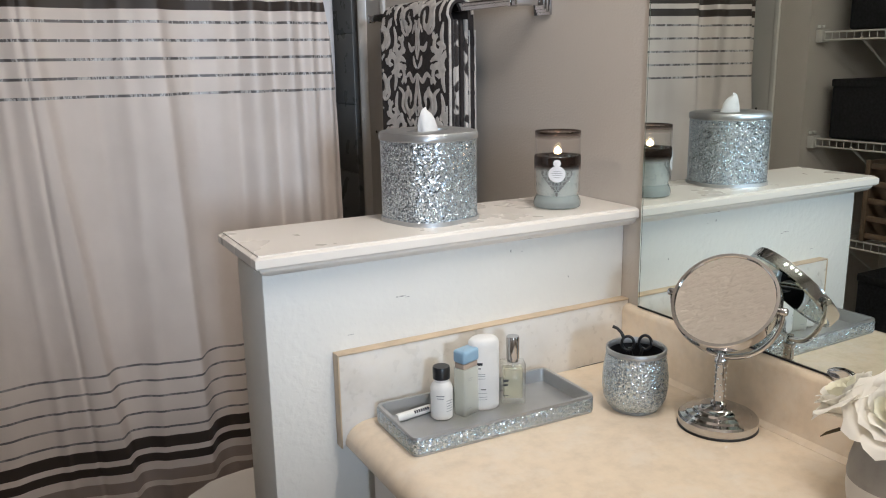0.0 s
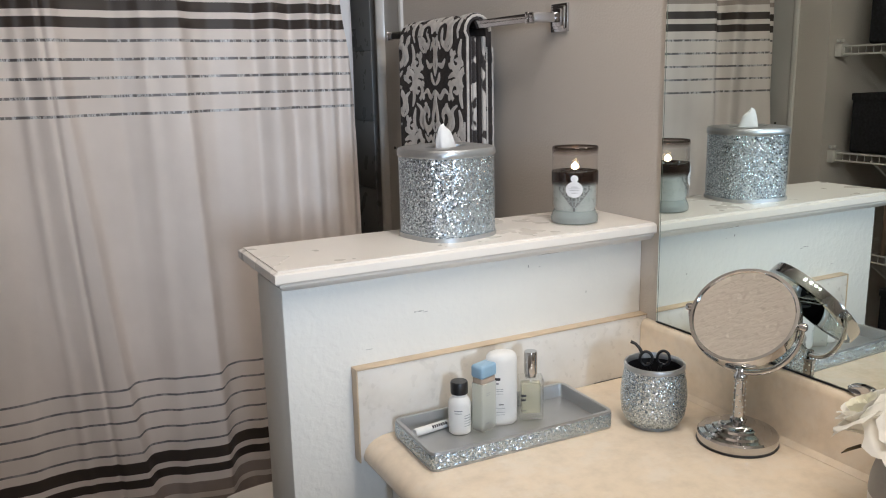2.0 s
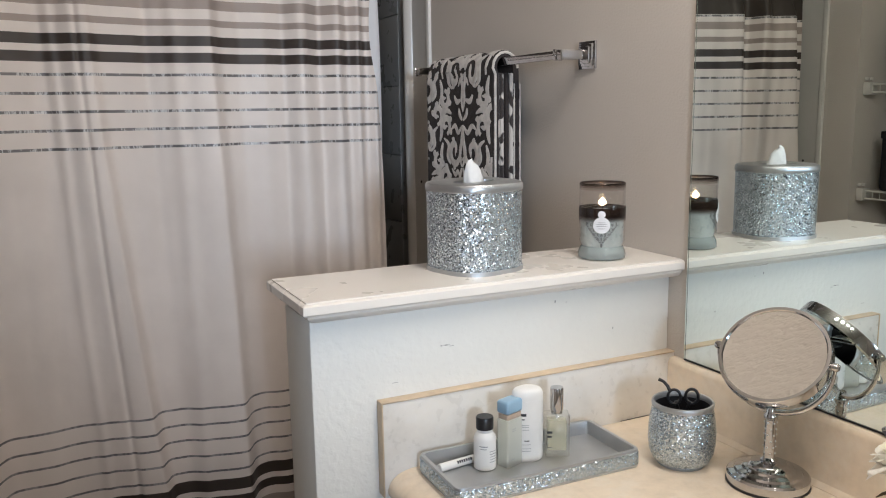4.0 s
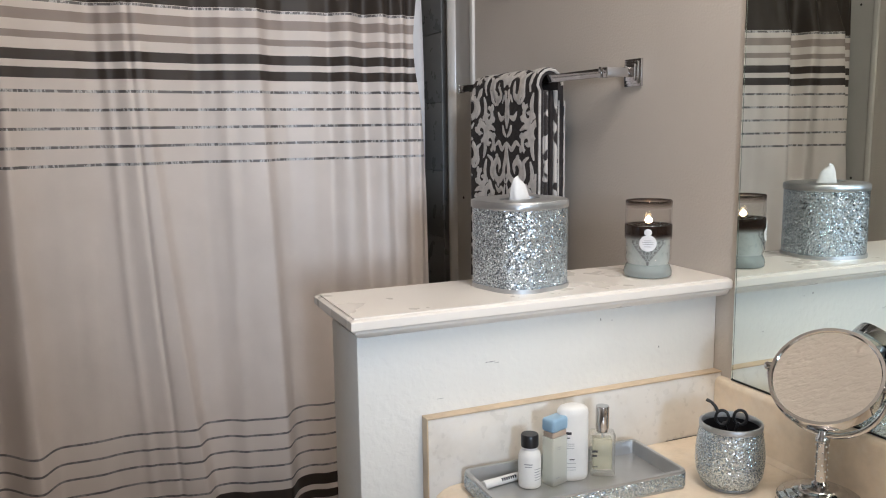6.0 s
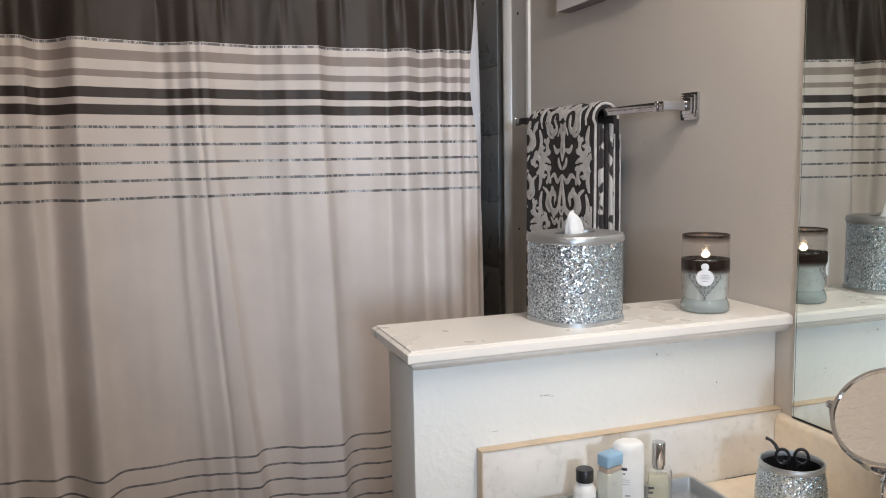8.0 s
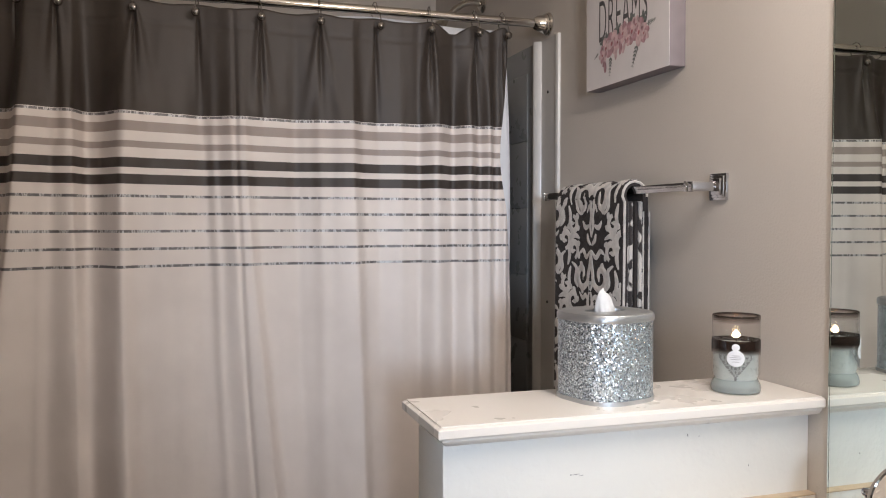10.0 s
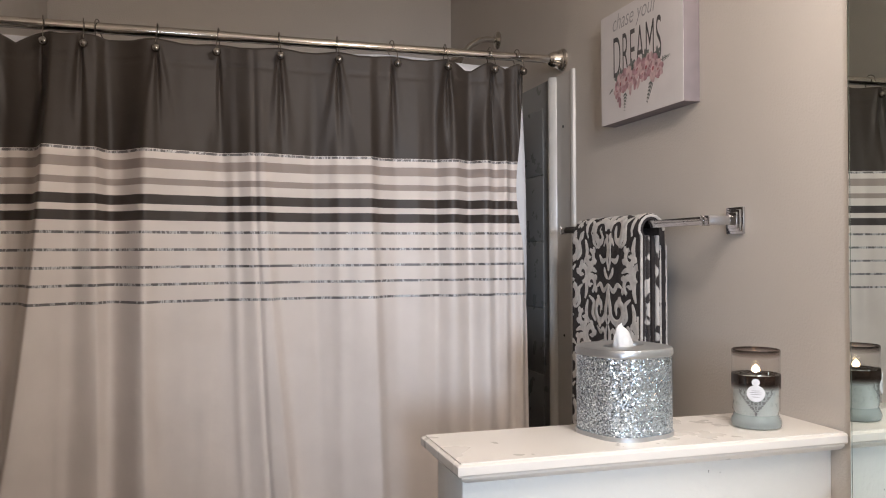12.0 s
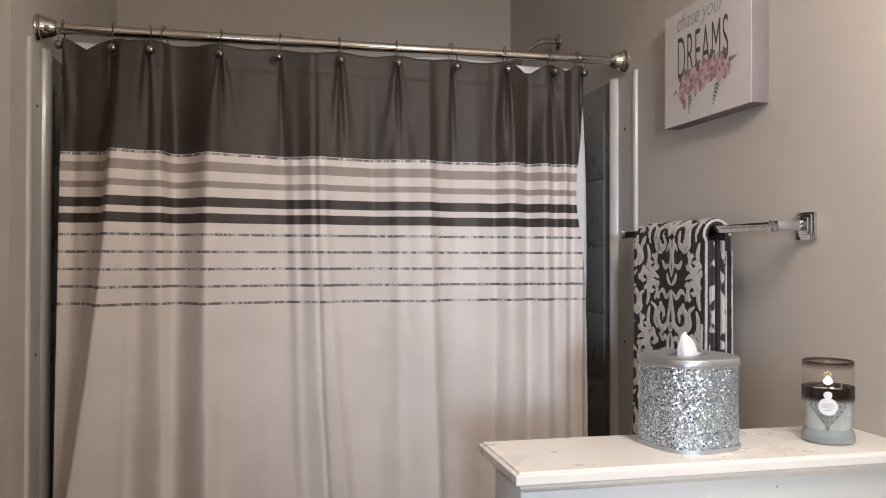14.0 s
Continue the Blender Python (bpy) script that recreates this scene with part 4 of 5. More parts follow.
def sign():
    t = thing("canvas_sign", 0, 0, 0, "small white canvas sign with lettering and pink flowers", "wall sign")
    y0, y1, z0, z1 = 1.447, 1.806, 1.738, 2.006
    part("canvas", box((-0.0385, y0, z0), (-0.0006, y1, z1), 0.0015), SIGN_SIDE, t)
    part("face", box((-0.0396, y0 + 0.0006, z0 + 0.0006), (-0.0386, y1 - 0.0006, z1 - 0.0006)), SIGN_FACE, t, "white printed face", smooth=False)
    flat_text("lettering_small", "chase your", 0.200, 0.050, INK_GREY, t, 1.745, 1.946, shear=0.3, label="grey slanted script lettering", offset=-0.008)
    flat_text("lettering_large", "DREAMS", 0.212, 0.098, INK_DARK, t, 1.742, 1.845, label="tall dark capital letters", offset=-0.006, space=1.1)
    bm = bmesh.new()
    for y, z, ln, a in ((1.686, 1.808, 0.046, -1.45), (1.568, 1.812, 0.052, -1.15), (1.745, 1.822, 0.022, -0.5), (1.535, 1.842, 0.036, -0.1 + math.pi)):
        sprig(bm, y, z, ln, a, -0.0399)
    for y, z in ((1.722, 1.842), (1.706, 1.850), (1.655, 1.860), (1.595, 1.868), (1.583, 1.860), (1.545, 1.862)):
        for k in range(5):
            disc(bm, y + 0.007 * math.cos(k * 1.3), z + 0.007 * math.sin(k * 1.3), 0.0085, 0.0045, k * 1.3, -0.0403 - 0.000008 * k - 0.002 * abs(z - 1.855) / 100, 10, 0.2, k)
    part("printed_leaves", bm, INK_LEAF, t)["kind"] = "stuff"
    blossoms = ((1.705, 1.826, 0.019), (1.678, 1.832, 0.021), (1.652, 1.830, 0.014), (1.722, 1.812, 0.013), (1.628, 1.845, 0.017), (1.590, 1.840, 0.020), (1.560, 1.832, 0.021), (1.540, 1.826, 0.014), (1.606, 1.828, 0.012), (1.572, 1.852, 0.012))
    bms = [bmesh.new() for _ in range(3)]
    for i, (y, z, r) in enumerate(blossoms):
        r *= 1.3
        for k in range(6):
            a = k * math.pi / 3 + i
            disc(bms[k % 2], y + math.cos(a) * r * 0.55, z + math.sin(a) * r * 0.55, r * 0.62, r * 0.45, a, -0.04035 - 0.00001 * (6 * i + k), 12, 0.12, i * 7 + k)
        disc(bms[1], y, z, r * 0.35, r * 0.3, 0, -0.04105 - 0.00001 * i, 10, 0.15, i)
        disc(bms[2], y + 0.002, z - 0.001, r * 0.15, r * 0.2, 0.6, -0.0413 - 0.00001 * i, 8, 0.2, i)
    for k in range(5):
        disc(bms[k % 2], (1.712, 1.663, 1.641, 1.627, 1.716)[k], (1.782, 1.803, 1.811, 1.811, 1.796)[k], 0.0065, 0.0135, 0.15 * k, -0.04028 - 0.00001 * k, 10, 0.1, k)
    for bm, mt, nm in zip(bms, (INK_ROSE, INK_PALE, INK_DEEP), ("printed_petals", "printed_petals", "printed_centres")):
        part(nm, bm, mt, t)["kind"] = "stuff"


sign()

# ---- on the half wall's cap ----
CAPZ = 1.133


def tissue_box():
    t = thing("tissue_box_cover", -0.340, 1.164, CAPZ, "silver mirror-mosaic tissue box cover on the half wall", "tissue box", rz=14)
    s, r = 0.138, 0.052
    bm = prism(rounded(s, s, r, 12), 0.006, 0.1275)
    part("body", bm, GLITTER, t, "crushed-mirror mosaic body")
    part("base_rim", prism(rounded(s + 0.003, s + 0.003, r, 12), 0.0, 0.0065, bevel=0.002), SILVER, t)
    bm = bmesh.new()
    rows = []
    for grow, z in ((0.001, 0.1270), (0.003, 0.1288), (0.003, 0.1362), (0.0, 0.1395), (-0.008, 0.1412)):
        rows.append([bm.verts.new((x, y, z)) for x, y in rounded(s + grow, s + grow, r, 10)])
    n = len(rows[0])
    def hole(a, b):
        return [(a * math.cos(radians(45 + 360 * (i - 5) / n)), b * math.sin(radians(45 + 360 * (i - 5) / n))) for i in range(n)]
    rows.append([bm.verts.new((x, y, 0.1405)) for x, y in hole(0.040, 0.022)])
    rows.append([bm.verts.new((x, y, 0.131)) for x, y in hole(0.040, 0.022)])
    for a, b in zip(rows, rows[1:]):
        for i in range(n):
            j = (i + 1) % n
            bm.faces.new((a[i], a[j], b[j], b[i]))
    part("lid", bm, SILVER, t, "satin silver lid with an oval slot")
    # black plate under the opening, in place of the shade inside the box
    part("slot", prism(hole(0.0405, 0.0225), 0.127, 0.1308), BLACK_PLASTIC, t)
    # the tissue: a folded sheet pulled up to a rounded tip
    bm = bmesh.new()
    rows = []
    nz, na = 14, 28
    for j in range(nz + 1):
        v = j / nz
        w = 0.0205 * (1 - 0.35 * v) * (1 - v ** 5) ** 0.5 + 0.0006
        d = 0.013 * (1 - 0.6 * v) * (1 - v ** 4) ** 0.5 + 0.0006
        row = []
        for i in range(na):
            a = 2 * math.pi * i / na
            k = 1 + 0.16 * math.sin(3 * a + 1.2) * (1 - v) + 0.08 * noise.noise((math.cos(a) * 2, math.sin(a) * 2, v * 3))
            row.append(bm.verts.new((w * k * math.cos(a) - 0.003 * v, d * k * math.sin(a), 0.130 + 0.043 * v - 0.004 * v * v * math.cos(a))))
        rows.append(row)
    for a, b in zip(rows, rows[1:]):
        for i in range(na):
            j = (i + 1) % na
            bm.faces.new((a[i], a[j], b[j], b[i]))
    bm.faces.new(rows[-1])
    part("tissue", bm, TISSUE, t, "white tissue pulled up through the slot")


TISSUE = material("tissue_paper", (0.62, 0.615, 0.61), rough=0.9, vary=0.04, scale=60, grain=0.2, grain_scale=300)
tissue_box()

def tinted_jar(name, stops):
    """Clear jar glass whose smoke tint changes with height: (height, colour, how much it hides)."""
    m = clear(name, (1, 1, 1), body=0.5)
    nt = m.node_tree
    tc = nt.nodes.new("ShaderNodeTexCoord")
    sep = nt.nodes.new("ShaderNodeSeparateXYZ")
    nt.links.new(tc.outputs["Object"], sep.inputs[0])
    up = nt.nodes.new("ShaderNodeMath")
    up.operation = "MULTIPLY"
    up.inputs[1].default_value = 5.0
    nt.links.new(sep.outputs[2], up.inputs[0])
    tint = ramp(nt, up.outputs[0], [(z * 5, c) for z, c, _ in stops])
    hide = ramp(nt, up.outputs[0], [(z * 5, (k,) * 3) for z, _, k in stops])
    for n in list(nt.nodes):
        if n.bl_idname == "ShaderNodeBsdfTransparent":
            nt.links.new(tint.outputs[0], n.inputs["Color"])
        if n.bl_idname == "ShaderNodeBsdfDiffuse":
            n.inputs["Color"].default_value = (0.020, 0.012, 0.009, 1)
            nt.links.new(hide.outputs[0], n.outputs[0].links[0].to_node.inputs[0])
    return m


JAR_GLASS = tinted_jar("smoky_jar_glass", ((0.100, (0.98, 0.97, 0.96), 0.0), (0.116, (0.975, 0.965, 0.96), 0.0), (0.1245, (0.68, 0.63, 0.61), 0.08), (0.129, (0.32, 0.27, 0.26), 0.40)))
JAR_BAND = tinted_jar("dark_brown_glass", ((0.064, (1.0, 1.0, 1.0), 0.0), (0.071, (0.5, 0.42, 0.4), 0.30), (0.076, (0.06, 0.04, 0.03), 0.9), (0.088, (0.05, 0.03, 0.02), 0.9)))
JAR_FOOT = clear("jar_foot", (0.80, 0.86, 0.84), rough=0.03, gloss=2.2, body=0.55, body_colour=(0.44, 0.48, 0.47))
WAX = material("grey_green_wax", (0.46, 0.51, 0.50), rough=0.3, vary=0.05, scale=25, coat=0.6)
LACE = material("lace_print", (0.20, 0.20, 0.20), rough=0.5, vary=0.2, scale=80)
TAG = material("white_tag", (0.74, 0.74, 0.76), rough=0.5, vary=0.04, scale=60)
FLAME = bpy.data.materials.new("flame")
FLAME.use_nodes = True
fb = FLAME.node_tree.nodes["Principled BSDF"]
fb.inputs["Emission Color"].default_value, fb.inputs["Emission Strength"].default_value = (1.0, 0.60, 0.30, 1), 20.0


def candle():
    t = thing("jar_candle", -0.109, 1.136, CAPZ, "lit candle in a smoky glass jar with grey wax", "candle")
    r = 0.0385
    part("base", lathe([(0, 0), (r - 0.003, 0), (r + 0.001, 0.0025), (r + 0.0018, 0.008), (r + 0.0005, 0.014), (r - 0.002, 0.019), (r - 0.0035, 0.0225), (0, 0.0225)], 56), JAR_FOOT, t, "thick glass foot")
    part("wax", lathe([(0, 0.010), (r - 0.006, 0.010), (r - 0.004, 0.015), (r - 0.0055, 0.0215), (r - 0.0025, 0.030), (r - 0.0025, 0.080), (0.012, 0.080), (0, 0.079)], 56), WAX, t, "grey-green wax")
    part("jar", lathe([(r - 0.0032, 0.0228), (r - 0.0015, 0.0265), (r, 0.032), (r, 0.1275), (r - 0.001, 0.1288), (r - 0.0022, 0.1275), (r - 0.0023, 0.081)], 64), JAR_GLASS, t, "clear glass wall, smoky towards the rim")
    part("dark_band", lathe([(r + 0.0004, 0.062), (r + 0.0006, 0.064), (r + 0.0006, 0.086), (r + 0.0004, 0.088)], 64), JAR_BAND, t, "dark brown band at the wax line")
    part("wick", tube([(0, 0, 0.079), (0.001, 0, 0.088), (-0.002, 0.001, 0.093)], 0.0012, 8), BLACK_PLASTIC, t)
    part("flame", lathe([(0, 0.089), (0.0045, 0.091), (0.0066, 0.094), (0.0058, 0.0972), (0.0028, 0.1005), (0, 0.1035)], 20, squash=(1.15, 0.8)), FLAME, t, "small yellow flame")
    # round tag and lace print, facing the room

    def on_jar(u, z, lift):
        a = radians(232) + u / r
        return Vector(((r + lift) * math.cos(a), (r + lift) * math.sin(a), z))

    def patch(bm, u, z, ru, rz, ang, lift, n=16):
        ca, sa = math.cos(ang), math.sin(ang)
        ring = []
        for i in range(n):
            a = 2 * math.pi * i / n
            p, q = ru * math.cos(a), rz * math.sin(a)
            ring.append(bm.verts.new(on_jar(u + p * ca - q * sa, z + p * sa + q * ca, lift)))
        c = bm.verts.new(on_jar(u, z, lift))
        for i in range(n):
            bm.faces.new((c, ring[i], ring[(i + 1) % n]))
    bm = bmesh.new()
    patch(bm, 0, 0.0605, 0.0135, 0.0135, 0, 0.0022, 28)
    patch(bm, 0, 0.0785, 0.006, 0.006, 0, 0.0024, 20)
    tag = part("tag", bm, TAG, t, "round white paper tag")
    bm = bmesh.new()
    for k, w in ((0.0045, 0.007), (0.0015, 0.010), (-0.0015, 0.009), (-0.0055, 0.006)):
        patch(bm, 0, 0.0605 + k, w, 0.0006, 0, 0.0026, 8)
    part("tag_print", bm, INK_GREY, tag)["kind"] = "stuff"
    bm = bmesh.new()
    for row, (z, width, n) in enumerate(((0.058, 0.025, 8), (0.050, 0.019, 7), (0.043, 0.012, 5), (0.036, 0.006, 3))):
        for i in range(n):
            u = -width + 2 * width * i / (n - 1)
            for q in (-0.5, 0.5):
                patch(bm, u, z - abs(u) * -0.2, 0.0036, 0.0007, q + 1.57 * (i % 2), 0.0009, 8)
            patch(bm, u, z + 0.002, 0.0007, 0.003, 0, 0.0009, 8)
    for side in (-1, 1):
        for i in range(12):
            s = i / 11
            patch(bm, side * 0.026 * (1 - s), 0.060 - 0.031 * s, 0.0022, 0.0011, 0, 0.0009, 8)
    patch(bm, 0, 0.0265, 0.002, 0.0035, 0, 0.0009, 8)
    part("lace_print", bm, LACE, t, "dark lace print on the jar")["kind"] = "stuff"


candle()

# ---- on the vanity top ----
def tray():
    t = thing("vanity_tray", -0.347, 0.9845, CT, "silver vanity tray with a crushed-mirror rim", "tray", rz=-1.5)
    w, d, h, wall = 0.300, 0.135, 0.0275, 0.007
    part("floor", prism(rounded(w - 0.01, d - 0.01, 0.008, 5), 0.0008, 0.006), SILVER, t, "satin silver tray bottom")
    bm = bmesh.new()
    rows = [[bm.verts.new((x, y, z)) for x, y in rounded(w - g, d - g, r, 6)] for g, z, r in
            ((0.002, 0.0, 0.011), (0.0, 0.003, 0.012), (0.0, 0.0245, 0.012), (0.002, h, 0.011), (wall * 2 - 0.002, h, 0.006), (wall * 2, h - 0.002, 0.005), (wall * 2, 0.006, 0.005))]
    n = len(rows[0])
    for a, b in zip(rows, rows[1:]):
        for i in range(n):
            j = (i + 1) % n
            bm.faces.new((a[i], a[j], b[j], b[i]))
    part("rim", bm, SILVER, t)
    bm = bmesh.new()
    rows = [[bm.verts.new((x, y, z)) for x, y in rounded(w + g, d + g, 0.0125, 6)] for g, z in ((0.0, 0.0035), (0.0016, 0.0045), (0.0016, 0.0225), (0.0, 0.0238))]
    for a, b in zip(rows, rows[1:]):
        for i in range(n):
            j = (i + 1) % n
            bm.faces.new((a[i], a[j], b[j], b[i]))
    part("mosaic_band", bm, GLITTER_FINE, t, "crushed-mirror mosaic band")


tray()
TZ = CT + 0.006
PRINT = material("grey_print", (0.30, 0.31, 0.33), rough=0.6, vary=0.1, scale=90)
DARK_PRINT = material("dark_print", (0.03, 0.03, 0.04), rough=0.6, vary=0.1, scale=90)


def bars(bm, centre_angle, radius, rows, squash=(1, 1), flat=None):
    """Plain bars for small print, wrapped on a round bottle: (height, width, thickness, shift)."""
    for z, w, th, sh in rows:
        n = 8
        lo, hi = [], []
        for i in range(n + 1):
            u = -w / 2 + w * i / n + sh
            if flat is None:
                a = radians(centre_angle) + u / radius
                x, y = (radius * squash[0] + 0.0003) * math.cos(a), (radius * squash[1] + 0.0003) * math.sin(a)
            else:
                x, y = u, flat
            lo.append(bm.verts.new((x, y, z - th / 2)))
            hi.append(bm.verts.new((x, y, z + th / 2)))
        for i in range(n):
            bm.faces.new((lo[i], lo[i + 1], hi[i + 1], hi[i]))
    return bm


def lotion_bottle():
    t = thing("lotion_bottle", -0.409, 1.008, TZ, "small white lotion bottle with a black cap on the tray", "lotion bottle")
    r = 0.0165
    part("body", lathe([(0, 0), (r - 0.002, 0), (r, 0.002), (r, 0.046), (r - 0.0015, 0.051), (0.011, 0.056), (0.011, 0.061), (0, 0.061)], 40), WHITE_PLASTIC, t)
    part("cap", lathe([(0, 0.0605), (0.0125, 0.0605), (0.0128, 0.062), (0.0128, 0.077), (0.0118, 0.0788), (0, 0.079)], 40), BLACK_PLASTIC, t, "ribbed black screw cap")
    part("label_print", bars(bmesh.new(), 262, r, [(0.038, 0.012, 0.0014, -0.008), (0.034, 0.010, 0.0010, -0.008), (0.026, 0.012, 0.0010, 0.007), (0.022, 0.012, 0.0008, 0.007), (0.018, 0.012, 0.0008, 0.007), (0.030, 0.012, 0.0008, 0.007), (0.014, 0.012, 0.0008, 0.007)]), PRINT, t, "grey label bars")["kind"] = "stuff"


BLUE_CAP = material("pale_blue_plastic", (0.30, 0.46, 0.62), rough=0.35, vary=0.05, scale=30)
PERFUME = clear("frosted_perfume_glass", (0.95, 0.97, 0.94), rough=0.12, body=0.5, body_colour=(0.86, 0.87, 0.83))
CLEAR_GLASS = clear("clear_perfume_glass", (0.985, 0.985, 0.97), rough=0.01, gloss=2.6, body=0.10, body_colour=(0.86, 0.86, 0.80))
PERFUME_FILL = clear("yellow_green_perfume", (0.96, 0.95, 0.86), rough=0.01, gloss=2.0, body=0.34, body_colour=(0.80, 0.77, 0.60))
LIQUID = clear("pale_yellow_perfume", (0.96, 0.96, 0.86), rough=0.02, gloss=1.3)


def blue_perfume():
    t = thing("perfume_bottle", -0.371, 1.001, TZ, "tall frosted perfume bottle with a pale blue cap", "perfume bottle", rz=18)
    part("body", prism(rounded(0.033, 0.022, 0.003, 3), 0, 0.073, bevel=0.0012), PERFUME, t, "frosted glass body")
    part("liquid", prism(rounded(0.028, 0.017, 0.002, 3), 0.006, 0.066), LIQUID, t)
    part("collar", prism(rounded(0.031, 0.020, 0.003, 3), 0.0732, 0.081, bevel=0.0008), material("tan_collar", (0.50, 0.40, 0.32), rough=0.4), t, "tan collar")
    part("cap", prism(rounded(0.034, 0.023, 0.004, 4), 0.0812, 0.101, bevel=0.004, seg=3), BLUE_CAP, t, "pale blue cap")
    part("label_print", bars(bmesh.new(), 0, 1, [(0.058, 0.010, 0.001, -0.004), (0.055, 0.008, 0.0008, -0.004), (0.012, 0.008, 0.001, -0.006)], flat=-0.0113), PRINT, t)["kind"] = "stuff"


def white_bottle():
    t = thing("body_wash_bottle", -0.338, 1.006, TZ, "tall white plastic toiletry bottle with rounded shoulders", "toiletry bottle", rz=-14)
    prof = [(0, 0), (0.9, 0), (0.98, 0.002), (1.0, 0.006), (1.0, 0.088), (0.985, 0.092), (1.0, 0.094), (1.0, 0.100), (0.95, 0.106), (0.82, 0.110), (0.6, 0.1122), (0, 0.113)]
    part("body", lathe([(k * 0.0228, z) for k, z in prof[:7]] + [(0, 0.092)], 48, squash=(1.05, 0.72)), WHITE_PLASTIC, t)
    part("cap", lathe([(0, 0.0922)] + [(k * 0.0228, z) for k, z in ((0.985, 0.0922),) + tuple(prof[7:])], 48, squash=(1.05, 0.72)), WHITE_PLASTIC, t, "rounded white cap")
    part("label_mark", bars(bmesh.new(), 272, 0.0228, [(0.074, 0.010, 0.0042, -0.012), (0.067, 0.005, 0.0016, -0.012), (0.034, 0.007, 0.0014, -0.006)], squash=(1.05, 0.72)), DARK_PRINT, t, "dark printed mark")["kind"] = "stuff"
    part("label_print", bars(bmesh.new(), 272, 0.0228, [(0.058, 0.012, 0.0007, -0.009), (0.055, 0.012, 0.0007, -0.009), (0.051, 0.012, 0.0007, -0.009), (0.028, 0.013, 0.0006, -0.007), (0.022, 0.013, 0.0006, -0.007), (0.018, 0.013, 0.0006, -0.007)], squash=(1.05, 0.72)), PRINT, t)["kind"] = "stuff"


def clear_perfume():
    t = thing("perfume_bottle", -0.291, 0.998, TZ, "clear square perfume bottle with a tall silver cap", "perfume bottle", rz=-26)
    part("body", prism(rounded(0.037, 0.027, 0.004, 4), 0.0008, 0.066, bevel=0.002), CLEAR_GLASS, t, "thick clear glass body")
    part("perfume", prism(rounded(0.029, 0.019, 0.003, 4), 0.009, 0.057, bevel=0.002), PERFUME_FILL, t, "pale yellow perfume")
    part("collar", lathe([(0, 0.0662), (0.0085, 0.0662), (0.0085, 0.071), (0, 0.071)], 28), CHROME, t)
    part("cap", lathe([(0, 0.0712), (0.0098, 0.0712), (0.0100, 0.073), (0.0100, 0.1045), (0.0092, 0.106), (0, 0.106)], 32), CHROME, t, "brushed silver cap")
    part("dip_tube", tube([(0, 0, 0.064), (0.001, 0, 0.012)], 0.0012, 8), WHITE_PLASTIC, t)
    part("label_print", bars(bmesh.new(), 0, 1, [(0.040, 0.008, 0.0035, -0.012), (0.033, 0.007, 0.003, -0.0125), (0.016, 0.008, 0.0012, -0.012)], flat=-0.0138), DARK_PRINT, t)["kind"] = "stuff"


def small_tube():
    t = thing("balm_tube", -0.4755, 1.0235, TZ + 0.0062, "thin white tube lying on the tray", "balm tube", rz=7)
    side = Matrix.Rotation(math.pi / 2, 4, "Y")
    part("barrel", lathe([(0, 0.0165), (0.006, 0.0165), (0.006, 0.062), (0.0055, 0.064), (0, 0.064)], 24, m=side), WHITE_PLASTIC, t)
    part("cap", lathe([(0, 0), (0.0055, 0), (0.0062, 0.001), (0.0062, 0.0162), (0, 0.0162)], 24, m=side), WHITE_PLASTIC, t)
    bm = bmesh.new()
    for i in range(7):
        box((0.028 + i * 0.0038, -0.0058, 0.0015), (0.0302 + i * 0.0038, -0.0030, 0.0052), bm=bm)
    part("label_print", bm, DARK_PRINT, t, "dark unreadable lettering bars")["kind"] = "stuff"


lotion_bottle()
blue_perfume()
white_bottle()
clear_perfume()
small_tube()


def tumbler():
    t = thing("tumbler", -0.136, 0.899, CT, "silver crushed-mirror bathroom tumbler on the vanity", "tumbler")
    body = [(0, 0.002), (0.033, 0.002), (0.041, 0.008), (0.0465, 0.020), (0.0487, 0.036), (0.0487, 0.052), (0.0472, 0.068), (0.0445, 0.083), (0.0432, 0.0885)]
    part("body", lathe(body, 64), GLITTER_FINE, t, "crushed-mirror mosaic body")
    part("foot", lathe([(0, 0), (0.0345, 0), (0.0352, 0.0025), (0.034, 0.0045), (0, 0.0045)], 48), SILVER, t)
    part("rim", lathe([(0.0428, 0.088), (0.0446, 0.0895), (0.0448, 0.0945), (0.0437, 0.0965), (0.0415, 0.0965), (0.0405, 0.0945), (0.0405, 0.088)], 64), SILVER, t, "satin silver rim")
    part("inside", lathe([(0.0408, 0.0945), (0.0402, 0.06), (0.036, 0.012), (0, 0.010)], 48), BLACK_PLASTIC, t, "dark inside")


